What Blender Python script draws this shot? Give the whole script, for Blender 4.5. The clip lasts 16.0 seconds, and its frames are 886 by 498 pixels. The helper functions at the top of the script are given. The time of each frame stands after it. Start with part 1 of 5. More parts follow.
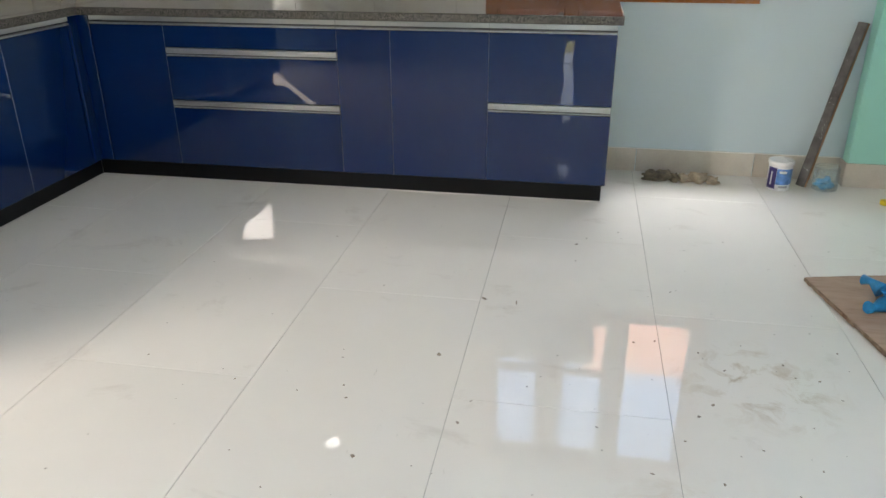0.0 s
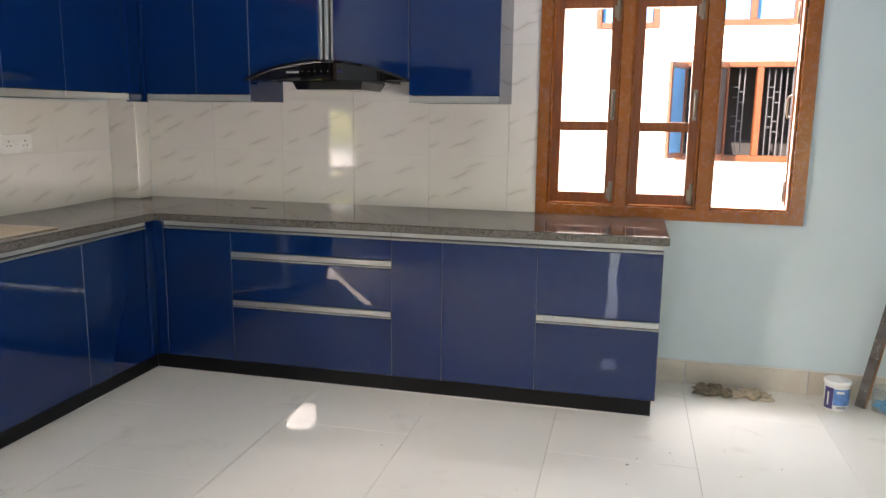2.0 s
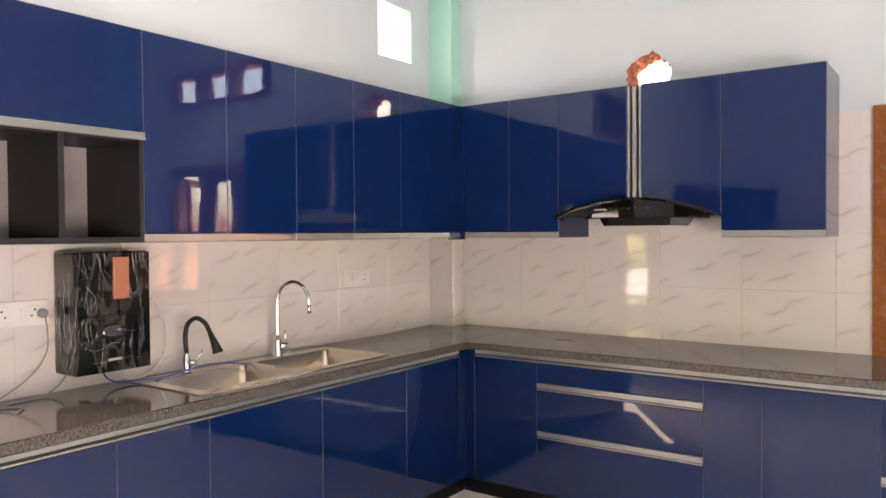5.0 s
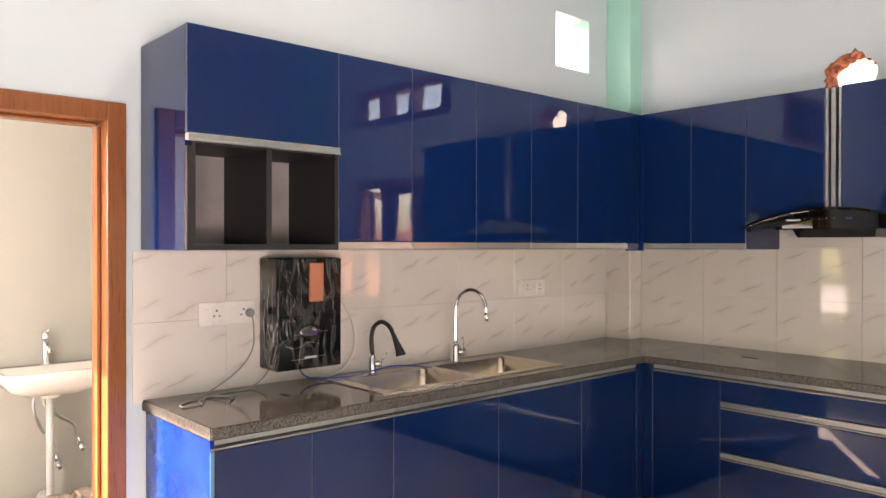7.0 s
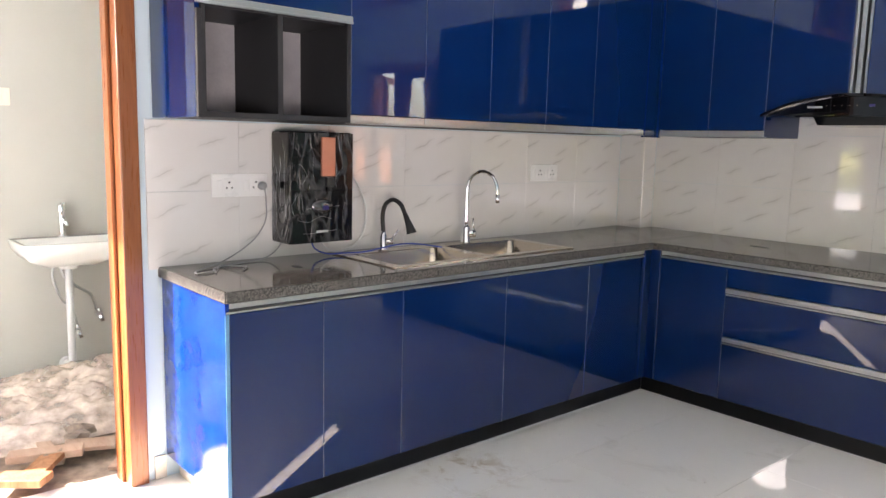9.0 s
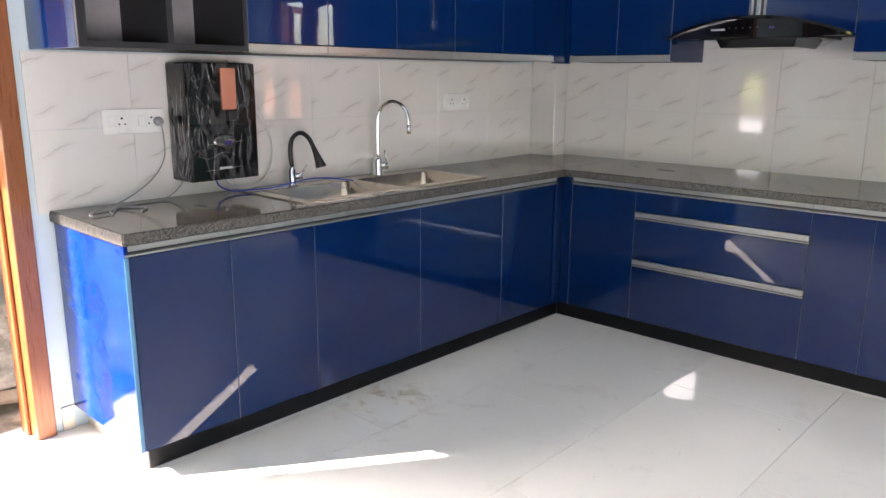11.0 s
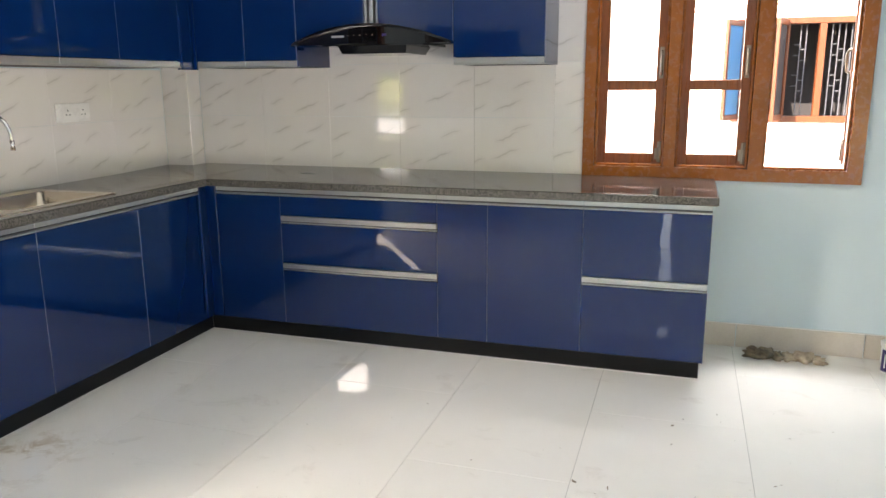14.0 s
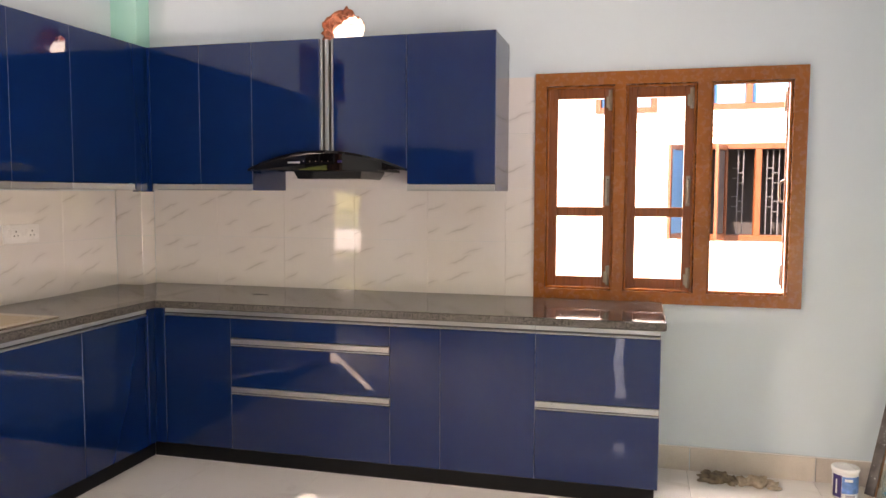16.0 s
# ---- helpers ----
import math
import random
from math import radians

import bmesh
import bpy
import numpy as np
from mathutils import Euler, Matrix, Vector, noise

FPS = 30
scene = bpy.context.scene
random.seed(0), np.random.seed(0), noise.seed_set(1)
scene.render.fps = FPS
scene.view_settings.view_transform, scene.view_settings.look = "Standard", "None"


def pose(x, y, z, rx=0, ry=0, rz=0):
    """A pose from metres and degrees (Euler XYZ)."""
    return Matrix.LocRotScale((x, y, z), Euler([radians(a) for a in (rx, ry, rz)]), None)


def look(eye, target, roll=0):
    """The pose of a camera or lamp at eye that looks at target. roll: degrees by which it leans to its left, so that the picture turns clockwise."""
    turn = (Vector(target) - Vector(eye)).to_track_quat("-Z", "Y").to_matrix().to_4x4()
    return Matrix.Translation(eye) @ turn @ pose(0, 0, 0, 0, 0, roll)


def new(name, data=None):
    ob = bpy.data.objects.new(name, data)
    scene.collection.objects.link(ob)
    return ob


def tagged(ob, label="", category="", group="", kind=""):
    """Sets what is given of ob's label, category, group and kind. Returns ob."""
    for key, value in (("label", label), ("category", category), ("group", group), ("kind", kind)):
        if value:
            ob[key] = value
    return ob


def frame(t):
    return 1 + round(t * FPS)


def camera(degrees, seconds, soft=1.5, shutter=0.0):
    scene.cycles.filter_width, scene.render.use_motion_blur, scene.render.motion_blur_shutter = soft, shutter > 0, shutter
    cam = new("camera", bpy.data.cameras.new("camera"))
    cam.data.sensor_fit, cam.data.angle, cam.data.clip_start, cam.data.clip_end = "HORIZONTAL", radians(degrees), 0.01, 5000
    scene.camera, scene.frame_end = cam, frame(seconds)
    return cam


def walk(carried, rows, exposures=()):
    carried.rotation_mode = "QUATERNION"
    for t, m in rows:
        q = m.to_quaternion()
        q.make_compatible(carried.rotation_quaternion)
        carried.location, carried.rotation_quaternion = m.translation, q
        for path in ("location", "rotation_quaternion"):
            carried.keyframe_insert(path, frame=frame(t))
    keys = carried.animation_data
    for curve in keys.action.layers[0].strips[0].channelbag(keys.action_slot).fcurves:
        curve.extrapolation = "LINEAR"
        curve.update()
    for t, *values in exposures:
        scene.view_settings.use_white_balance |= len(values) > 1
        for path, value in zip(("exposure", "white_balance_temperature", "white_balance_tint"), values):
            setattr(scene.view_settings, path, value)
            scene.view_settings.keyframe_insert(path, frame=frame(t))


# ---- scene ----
cam = camera(61.1, 16.0)
PATH = [
    (0, (3.122, -4.143, 1.304), (2.795, -2.345, 0.493), -0.2),
    (0.5, (3.106, -4.138, 1.33), (2.741, -2.291, 0.656), 0.1),
    (1, (3.11, -4.141, 1.358), (2.698, -2.27, 0.785), -0.1),
    (1.5, (3.099, -4.144, 1.393), (2.66, -2.252, 0.919), 0.5),
    (2, (3.098, -4.148, 1.44), (2.629, -2.236, 1.086), 0.7),
    (2.5, (3.099, -4.151, 1.473), (2.583, -2.233, 1.231), 0.5),
    (3, (3.087, -4.161, 1.502), (2.497, -2.257, 1.341), 0.4),
    (3.5, (3.083, -4.176, 1.508), (2.352, -2.319, 1.379), -0.2),
    (4, (3.075, -4.195, 1.507), (2.165, -2.417, 1.409), -0.6),
    (4.5, (3.031, -4.217, 1.509), (1.987, -2.512, 1.447), -0.5),
    (5, (3.017, -4.225, 1.523), (1.86, -2.595, 1.482), -0.4),
    (7.5, (3.023, -4.286, 1.505), (1.49, -3.003, 1.465), 0.6),
    (8, (3.04, -4.276, 1.479), (1.491, -3.017, 1.372), 1.0),
    (8.5, (3.026, -4.286, 1.447), (1.5, -3.009, 1.244), 1.4),
    (11, (3.03, -4.229, 1.413), (1.702, -2.803, 0.963), 0.4),
    (11.5, (3.075, -4.199, 1.425), (1.87, -2.666, 0.982), 0.1),
    (12, (3.071, -4.205, 1.42), (2.002, -2.573, 0.98), 0.0),
    (12.5, (3.092, -4.196, 1.421), (2.136, -2.5, 0.964), -0.3),
    (13, (3.112, -4.173, 1.429), (2.291, -2.412, 0.955), -0.5),
    (13.5, (3.14, -4.156, 1.426), (2.429, -2.346, 0.959), -0.6),
    (14, (3.14, -4.16, 1.411), (2.541, -2.302, 0.976), -0.4),
    (14.5, (3.146, -4.161, 1.417), (2.621, -2.268, 1.038), -0.2),
    (15, (3.162, -4.147, 1.466), (2.655, -2.238, 1.151), -0.4),
    (15.5, (3.17, -4.153, 1.452), (2.662, -2.231, 1.229), 0.0),
    (16, (3.161, -4.158, 1.483), (2.66, -2.227, 1.335), 0.2),
]
EXPOSURES = [(0, 2.64, 6750, 15), (1, 2.8, 6850, 15), (2, 2.95, 7000, 20), (3.5, 3.1, 7850, 33), (5, 3.27, 7950, 31), (7.5, 3.02, 7900, 28), (8.5, 3.08, 6950, 23), (11, 3.06, 6450, 20), (12, 3.32, 7000, 16), (14, 3.13, 6900, 17), (16, 3.06, 8000, 31)]
walk(cam, [(t, look(eye, target, roll)) for t, eye, target, roll in PATH], EXPOSURES)


# ---- light and sky ----
SUN_AZ = math.radians(214.5)
SUN_EL = math.radians(39.0)
world = bpy.data.worlds.new("world")
scene.world = world
world.use_nodes = True
wt = world.node_tree
sky = wt.nodes.new("ShaderNodeTexSky")
sky.sky_type = 'NISHITA'
sky.sun_disc = False
sky.sun_elevation = SUN_EL
sky.sun_rotation = SUN_AZ
sky.air_density = 1.2
sky.dust_density = 1.5
wt.links.new(sky.outputs[0], wt.nodes["Background"].inputs[0])
wt.nodes["Background"].inputs[1].default_value = 0.15

sun_data = bpy.data.lights.new("sun", 'SUN')
sun_data.energy = 5.0
sun_data.angle = math.radians(0.5)
sun_data.color = (1.0, 0.93, 0.82)
sun_ob = new("sun", sun_data)
sun_dir = Vector((math.sin(SUN_AZ) * math.cos(SUN_EL), math.cos(SUN_AZ) * math.cos(SUN_EL), math.sin(SUN_EL)))
sun_ob.matrix_world = look(sun_dir * 40, (0, 0, 0))


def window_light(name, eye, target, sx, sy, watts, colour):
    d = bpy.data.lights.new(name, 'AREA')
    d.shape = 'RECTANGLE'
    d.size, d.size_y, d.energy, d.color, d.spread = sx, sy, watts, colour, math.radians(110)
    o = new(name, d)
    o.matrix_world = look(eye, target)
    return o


# added lamps for sky light: invented side opening, passage opening, above kitchen window's head
window_light("side_opening_daylight", (5.06, -4.6, 0.78), (3.3, -3.6, 2.85), 2.9, 1.25, 13.0, (0.97, 0.97, 0.95))
passage_light = window_light("passage_daylight", (-0.62, -4.66, 1.93), (2.2, -3.2, 0.0), 0.80, 0.62, 6.5, (1.0, 0.93, 0.83))
passage_light.data.spread = math.radians(90)
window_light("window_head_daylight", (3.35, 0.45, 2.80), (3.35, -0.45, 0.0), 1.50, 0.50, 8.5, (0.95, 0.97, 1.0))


# ---- materials ----
class Nodes:
    def __init__(self, name):
        self.mat = bpy.data.materials.new(name)
        self.mat.use_nodes = True
        self.t = self.mat.node_tree
        self.b = self.t.nodes["Principled BSDF"]

    def add(self, kind, **kw):
        n = self.t.nodes.new(kind)
        for k, v in kw.items():
            n.inputs[k.replace("_", " ")].default_value = v
        return n

    def link(self, a, b):
        self.t.links.new(a, b)

    def place(self, kind="Object"):
        if kind == "World":
            return self.t.nodes.new("ShaderNodeNewGeometry").outputs["Position"]
        return self.t.nodes.new("ShaderNodeTexCoord").outputs[kind]

    def mapped(self, src, scale=(1, 1, 1), rot=(0, 0, 0), loc=(0, 0, 0)):
        m = self.t.nodes.new("ShaderNodeMapping")
        m.inputs["Scale"].default_value = scale
        m.inputs["Rotation"].default_value = rot
        m.inputs["Location"].default_value = loc
        self.link(src, m.inputs["Vector"])
        return m.outputs[0]

    def noise(self, src, scale, detail=4.0, rough=0.55, distort=0.0):
        n = self.t.nodes.new("ShaderNodeTexNoise")
        n.inputs["Scale"].default_value = scale
        n.inputs["Detail"].default_value = detail
        n.inputs["Roughness"].default_value = rough
        n.inputs["Distortion"].default_value = distort
        self.link(src, n.inputs["Vector"])
        return n.outputs["Fac"]

    def ramp(self, src, *stops):
        r = self.t.nodes.new("ShaderNodeValToRGB")
        e = r.color_ramp.elements
        while len(e) < len(stops):
            e.new(0.5)
        for el, (p, c) in zip(e, stops):
            el.position = p
            el.color = (c, c, c, 1) if isinstance(c, (int, float)) else (*c, 1)
        self.link(src, r.inputs[0])
        return r.outputs[0]

    def mix(self, fac, a, b, mode='MIX'):
        m = self.t.nodes.new("ShaderNodeMix")
        m.data_type = 'RGBA'
        m.blend_type = mode
        for v, i in ((fac, 0), (a, 6), (b, 7)):
            if isinstance(v, (int, float)):
                m.inputs[i].default_value = v
            elif isinstance(v, tuple):
                m.inputs[i].default_value = (*v, 1)
            else:
                self.link(v, m.inputs[i])
        return m.outputs[2]

    def math(self, op, a, b=0.0):
        m = self.t.nodes.new("ShaderNodeMath")
        m.operation = op
        for v, i in ((a, 0), (b, 1)):
            if isinstance(v, (int, float)):
                m.inputs[i].default_value = v
            else:
                self.link(v, m.inputs[i])
        return m.outputs[0]

    def shifted(self, src, amount=7.0):
        """src moved by a random amount for each object."""
        r = self.t.nodes.new("ShaderNodeObjectInfo").outputs["Random"]
        v = self.t.nodes.new("ShaderNodeVectorMath")
        v.operation = 'ADD'
        self.link(src, v.inputs[0])
        self.link(self.math('MULTIPLY', r, amount), v.inputs[1])
        return v.outputs[0]

    def bump(self, src, strength=0.2, dist=0.01):
        b = self.t.nodes.new("ShaderNodeBump")
        b.inputs["Strength"].default_value = strength
        b.inputs["Distance"].default_value = dist
        self.link(src, b.inputs["Height"])
        self.link(b.outputs[0], self.b.inputs["Normal"])

    def set(self, colour=None, rough=None, metal=None, **kw):
        for key, v in (("Base Color", colour), ("Roughness", rough), ("Metallic", metal)):
            if v is None:
                continue
            if isinstance(v, (int, float)):
                self.b.inputs[key].default_value = v
            elif isinstance(v, tuple):
                self.b.inputs[key].default_value = (*v, 1)
            else:
                self.link(v, self.b.inputs[key])
        for k, v in kw.items():
            self.b.inputs[k.replace("_", " ")].default_value = v
        return self.mat


def plain(name, colour, rough=0.5, metal=0.0, vary=0.12, scale=6.0, bump=0.0, **kw):
    """A surface of one material with slight stains and grain."""
    n = Nodes(name)
    p = n.place("World")
    big = n.noise(p, scale, 5)
    fine = n.noise(p, scale * 18, 3)
    dark = tuple(c * (1 - vary) for c in colour)
    light = tuple(min(1, c * (1 + vary)) for c in colour)
    c = n.mix(n.ramp(big, (0.3, 0.0), (0.7, 1.0)), dark, light)
    c = n.mix(0.03, c, n.ramp(fine, (0.35, 0.0), (0.65, 1.0)), 'OVERLAY')
    r = n.math('ADD', n.math('MULTIPLY', big, 0.12), max(0.0, rough - 0.06))
    if bump:
        n.bump(fine, bump, 0.004)
    return n.set(c, r, metal, **kw)


def make_blue():
    n = Nodes("blue_high_gloss_laminate")
    p = n.place("World")
    wave = n.noise(n.shifted(p, 3.0), 5.5, 1.0, 0.3)
    smear = n.noise(p, 2.3, 5, 0.6)
    n.bump(wave, 0.018, 0.03)
    r = n.ramp(smear, (0.4, 0.018), (0.75, 0.05))
    return n.set((0.0003, 0.0135, 0.078), r, 0.0, IOR=1.62)


def make_wall(name, colour):
    n = Nodes(name)
    p = n.place("World")
    cloud = n.noise(p, 0.9, 5, 0.6)
    roll = n.noise(p, 90, 3, 0.6)
    smudge = n.noise(n.mapped(p, (1, 1, 0.35)), 3.0, 6, 0.65)
    c = n.mix(n.ramp(cloud, (0.3, 0.0), (0.75, 1.0)), tuple(v * 0.95 for v in colour), tuple(min(1, v * 1.03) for v in colour))
    c = n.mix(n.ramp(smudge, (0.62, 0.0), (0.8, 0.25)), c, tuple(v * 0.82 for v in colour))
    n.bump(roll, 0.12, 0.002)
    return n.set(c, 0.42)


def make_wall_tile():
    n = Nodes("marble_wall_tile")
    o = n.place("Object")
    sep = n.t.nodes.new("ShaderNodeSeparateXYZ")
    n.link(o, sep.inputs[0])
    h = n.math('ADD', sep.outputs[0], sep.outputs[1])
    z = sep.outputs[2]
    ca, sa = math.cos(math.radians(22)), math.sin(math.radians(22))
    rnd_ = n.t.nodes.new("ShaderNodeObjectInfo").outputs["Random"]

    def spread(k):
        return n.math('SUBTRACT', n.math('FRACT', n.math('MULTIPLY', rnd_, k)), 0.5)

    def stroke(i, h0, z0, length, width):
        dh = n.math('SUBTRACT', n.math('SUBTRACT', h, h0), n.math('MULTIPLY', spread(13.7 + 7.1 * i), 0.16))
        dz = n.math('SUBTRACT', n.math('SUBTRACT', z, z0), n.math('MULTIPLY', spread(29.3 + 11.7 * i), 0.09))
        al = n.math('ADD', n.math('MULTIPLY', dh, ca), n.math('MULTIPLY', dz, sa))
        ac = n.math('SUBTRACT', n.math('MULTIPLY', dz, ca), n.math('MULTIPLY', dh, sa))
        at = n.t.nodes.new("ShaderNodeCombineXYZ")
        n.link(n.math('MULTIPLY', al, 13.0), at.inputs[0])
        n.link(n.math('MULTIPLY', rnd_, 40.0 + i), at.inputs[1])
        at.inputs[2].default_value = 3.7 * i
        wob = n.math('MULTIPLY', n.math('SUBTRACT', n.noise(at.outputs[0], 1.0, 3, 0.55), 0.5), 0.040)
        d = n.math('ABSOLUTE', n.math('SUBTRACT', ac, wob))
        thick = n.math('MULTIPLY', n.noise(at.outputs[0], 2.3, 3, 0.6), width)
        core = n.ramp(n.math('DIVIDE', d, thick), (0.15, 1.0), (0.55, 0.55), (1.0, 0.0))
        halo = n.ramp(n.math('DIVIDE', d, 0.022), (0.0, 0.34), (1.0, 0.0))
        reach = n.ramp(n.math('DIVIDE', n.math('ABSOLUTE', al), length), (0.35, 1.0), (1.0, 0.0))
        return n.math('MULTIPLY', n.math('MAXIMUM', core, halo), reach)
    vein = None
    for i, row in enumerate(((-0.12, 0.07, 0.085, 0.012), (0.11, 0.06, 0.075, 0.009), (0.02, -0.06, 0.10, 0.014), (-0.15, -0.08, 0.06, 0.009))):
        v = stroke(i, *row)
        vein = v if vein is None else n.math('MAXIMUM', vein, v)
    cloud = n.noise(n.shifted(o, 5.0), 6.0, 4)
    base = n.mix(cloud, (0.72, 0.69, 0.66), (0.785, 0.76, 0.735))
    c = n.mix(n.math('MULTIPLY', vein, 0.50), base, (0.37, 0.335, 0.30))
    r = n.ramp(n.noise(n.place("World"), 3, 4), (0.4, 0.025), (0.8, 0.06))
    return n.set(c, r, 0.0, IOR=1.62)


def make_floor_tile():
    n = Nodes("polished_floor_tile")
    w = n.place("World")
    o = n.shifted(n.place("Object"), 9.0)
    cloud = n.noise(o, 1.6, 5, 0.6)
    base = n.mix(n.ramp(cloud, (0.3, 0.0), (0.72, 1.0)), (0.825, 0.80, 0.74), (0.875, 0.85, 0.79))
    smear = n.noise(n.mapped(w, (1.0, 1.7, 1)), 2.6, 7, 0.68, 0.6)
    dirt = n.ramp(smear, (0.60, 0.0), (0.74, 0.30))
    c = n.mix(dirt, base, (0.40, 0.34, 0.26))
    scuff = n.noise(n.mapped(w, (9, 2.2, 1), (0, 0, 0.5)), 3.0, 6, 0.7)
    gate = n.ramp(n.noise(w, 1.3, 3), (0.5, 0.0), (0.66, 1.0))
    c = n.mix(n.math('MULTIPLY', n.ramp(scuff, (0.66, 0.0), (0.72, 0.45)), gate), c, (0.33, 0.30, 0.25))
    speck = n.noise(w, 55, 2, 0.5)
    c = n.mix(n.ramp(speck, (0.76, 0.0), (0.79, 0.6)), c, (0.16, 0.13, 0.10))
    for (px, py, rad, amount) in ((3.72, -2.08, 0.30, 0.75), (0.74, -2.12, 0.32, 0.75), (3.45, -2.72, 0.25, 0.4)):
        d = n.t.nodes.new("ShaderNodeVectorMath")
        d.operation = 'DISTANCE'
        n.link(w, d.inputs[0])
        d.inputs[1].default_value = (px, py, 0)
        ring = n.ramp(n.math('DIVIDE', d.outputs["Value"], rad), (0.1, 1.0), (1.0, 0.0))
        spill = n.ramp(n.noise(w, 9.0, 7, 0.7, 0.8), (0.50, 0.0), (0.66, amount))
        c = n.mix(n.math('MULTIPLY', ring, spill), c, (0.44, 0.33, 0.19))
    r = n.ramp(smear, (0.45, 0.014), (0.78, 0.07))
    n.bump(n.noise(w, 1.8, 1.0, 0.3), 0.015, 0.03)
    return n.set(c, r, 0.0, IOR=1.6)


def make_granite(name, polished):
    n = Nodes(name)
    p = n.place("World")
    v = n.t.nodes.new("ShaderNodeTexVoronoi")
    v.inputs["Scale"].default_value = 210.0
    n.link(p, v.inputs["Vector"])
    grain = n.ramp(v.outputs["Color"], (0.2, 0.0), (0.75, 1.0))
    fine = n.noise(p, 330, 4, 0.7)
    if polished:
        a, b, lo, hi = (0.031, 0.027, 0.024), (0.082, 0.074, 0.066), 0.022, 0.08
    else:
        a, b, lo, hi = (0.012, 0.011, 0.010), (0.14, 0.130, 0.118), 0.45, 0.6
    c = n.mix(grain, a, b)
    c = n.mix(n.ramp(fine, (0.6, 0.0), (0.72, 0.8)), c, (0.20, 0.185, 0.17) if polished else (0.34, 0.32, 0.29))
    c = n.mix(n.ramp(n.noise(p, 5.0, 5), (0.55, 0.0), (0.75, 0.25)), c, (0.10, 0.09, 0.08))
    dust = n.noise(p, 2.2, 6, 0.65)
    n.bump(fine, 0.03 if polished else 0.5, 0.002)
    return n.set(c, n.ramp(dust, (0.35, lo), (0.75, hi)), 0.0)


def make_wood(name, dark, light, rough=0.35, grain=(1, 1, 0.06), scale=22.0):
    n = Nodes(name)
    p = n.place("World")
    m = n.mapped(p, grain)
    g = n.noise(m, scale, 6, 0.6, 1.2)
    f = n.noise(m, scale * 6, 3, 0.6)
    c = n.mix(n.ramp(g, (0.3, 0.0), (0.7, 1.0)), dark, light)
    c = n.mix(n.ramp(f, (0.55, 0.0), (0.75, 0.35)), c, tuple(v * 0.55 for v in dark))
    n.bump(g, 0.06, 0.004)
    return n.set(c, n.ramp(f, (0.3, rough * 0.85), (0.8, rough * 1.25)), 0.0)


def make_brushed(name, colour, rough, scale=(1, 1, 40)):
    n = Nodes(name)
    p = n.place("World")
    s = n.noise(n.mapped(p, scale), 5, 3, 0.6)
    b = n.noise(p, 4, 4)
    return n.set(n.mix(b, tuple(v * 0.92 for v in colour), colour), n.ramp(s, (0.2, rough * 0.92), (0.8, rough * 1.1)), 1.0)


def make_brick(name):
    n = Nodes(name)
    p = n.place("World")
    m = n.mapped(p, (1, 1, 1), (math.radians(90), 0, 0))
    b = n.t.nodes.new("ShaderNodeTexBrick")
    b.inputs["Scale"].default_value = 1.0
    b.inputs["Brick Width"].default_value = 0.23
    b.inputs["Row Height"].default_value = 0.085
    b.inputs["Mortar Size"].default_value = 0.012
    b.inputs["Color1"].default_value = (0.24, 0.06, 0.03, 1)
    b.inputs["Color2"].default_value = (0.32, 0.10, 0.055, 1)
    b.inputs["Mortar"].default_value = (0.34, 0.26, 0.22, 1)
    n.link(m, b.inputs["Vector"])
    c = n.mix(n.ramp(n.noise(p, 14, 5), (0.4, 0.0), (0.8, 0.5)), b.outputs["Color"], (0.38, 0.22, 0.16))
    n.bump(b.outputs["Fac"], 0.3, 0.01)
    return n.set(c, 0.85)


def make_glass(name, tint=(1, 1, 1), rough=0.0):
    n = Nodes(name)
    return n.set(tint, rough, 0.0, Transmission_Weight=1.0, IOR=1.45)


def make_black_glass(name):
    n = Nodes(name)
    smear = n.noise(n.place("World"), 9.0, 5, 0.6)
    return n.set(n.mix(smear, (0.003, 0.003, 0.004), (0.006, 0.006, 0.007)), n.ramp(smear, (0.45, 0.006), (0.8, 0.03)), 0.0, IOR=1.5)


def make_clear(name, tint, solid, scale=24, relief=0.4):
    """Thin clear plastic: mostly see-through, with a glossy skin."""
    n = Nodes(name)
    n.set(tint, 0.15)
    tr = n.t.nodes.new("ShaderNodeBsdfTransparent")
    mx = n.t.nodes.new("ShaderNodeMixShader")
    w = n.noise(n.place("World"), scale, 4, 0.6)
    n.bump(w, relief, 0.01)
    n.link(n.ramp(w, (0.35, solid * 0.6), (0.7, min(1.0, solid * 1.6))), mx.inputs[0])
    n.link(tr.outputs[0], mx.inputs[1])
    n.link(n.b.outputs[0], mx.inputs[2])
    n.link(mx.outputs[0], n.t.nodes["Material Output"].inputs[0])
    return n.mat


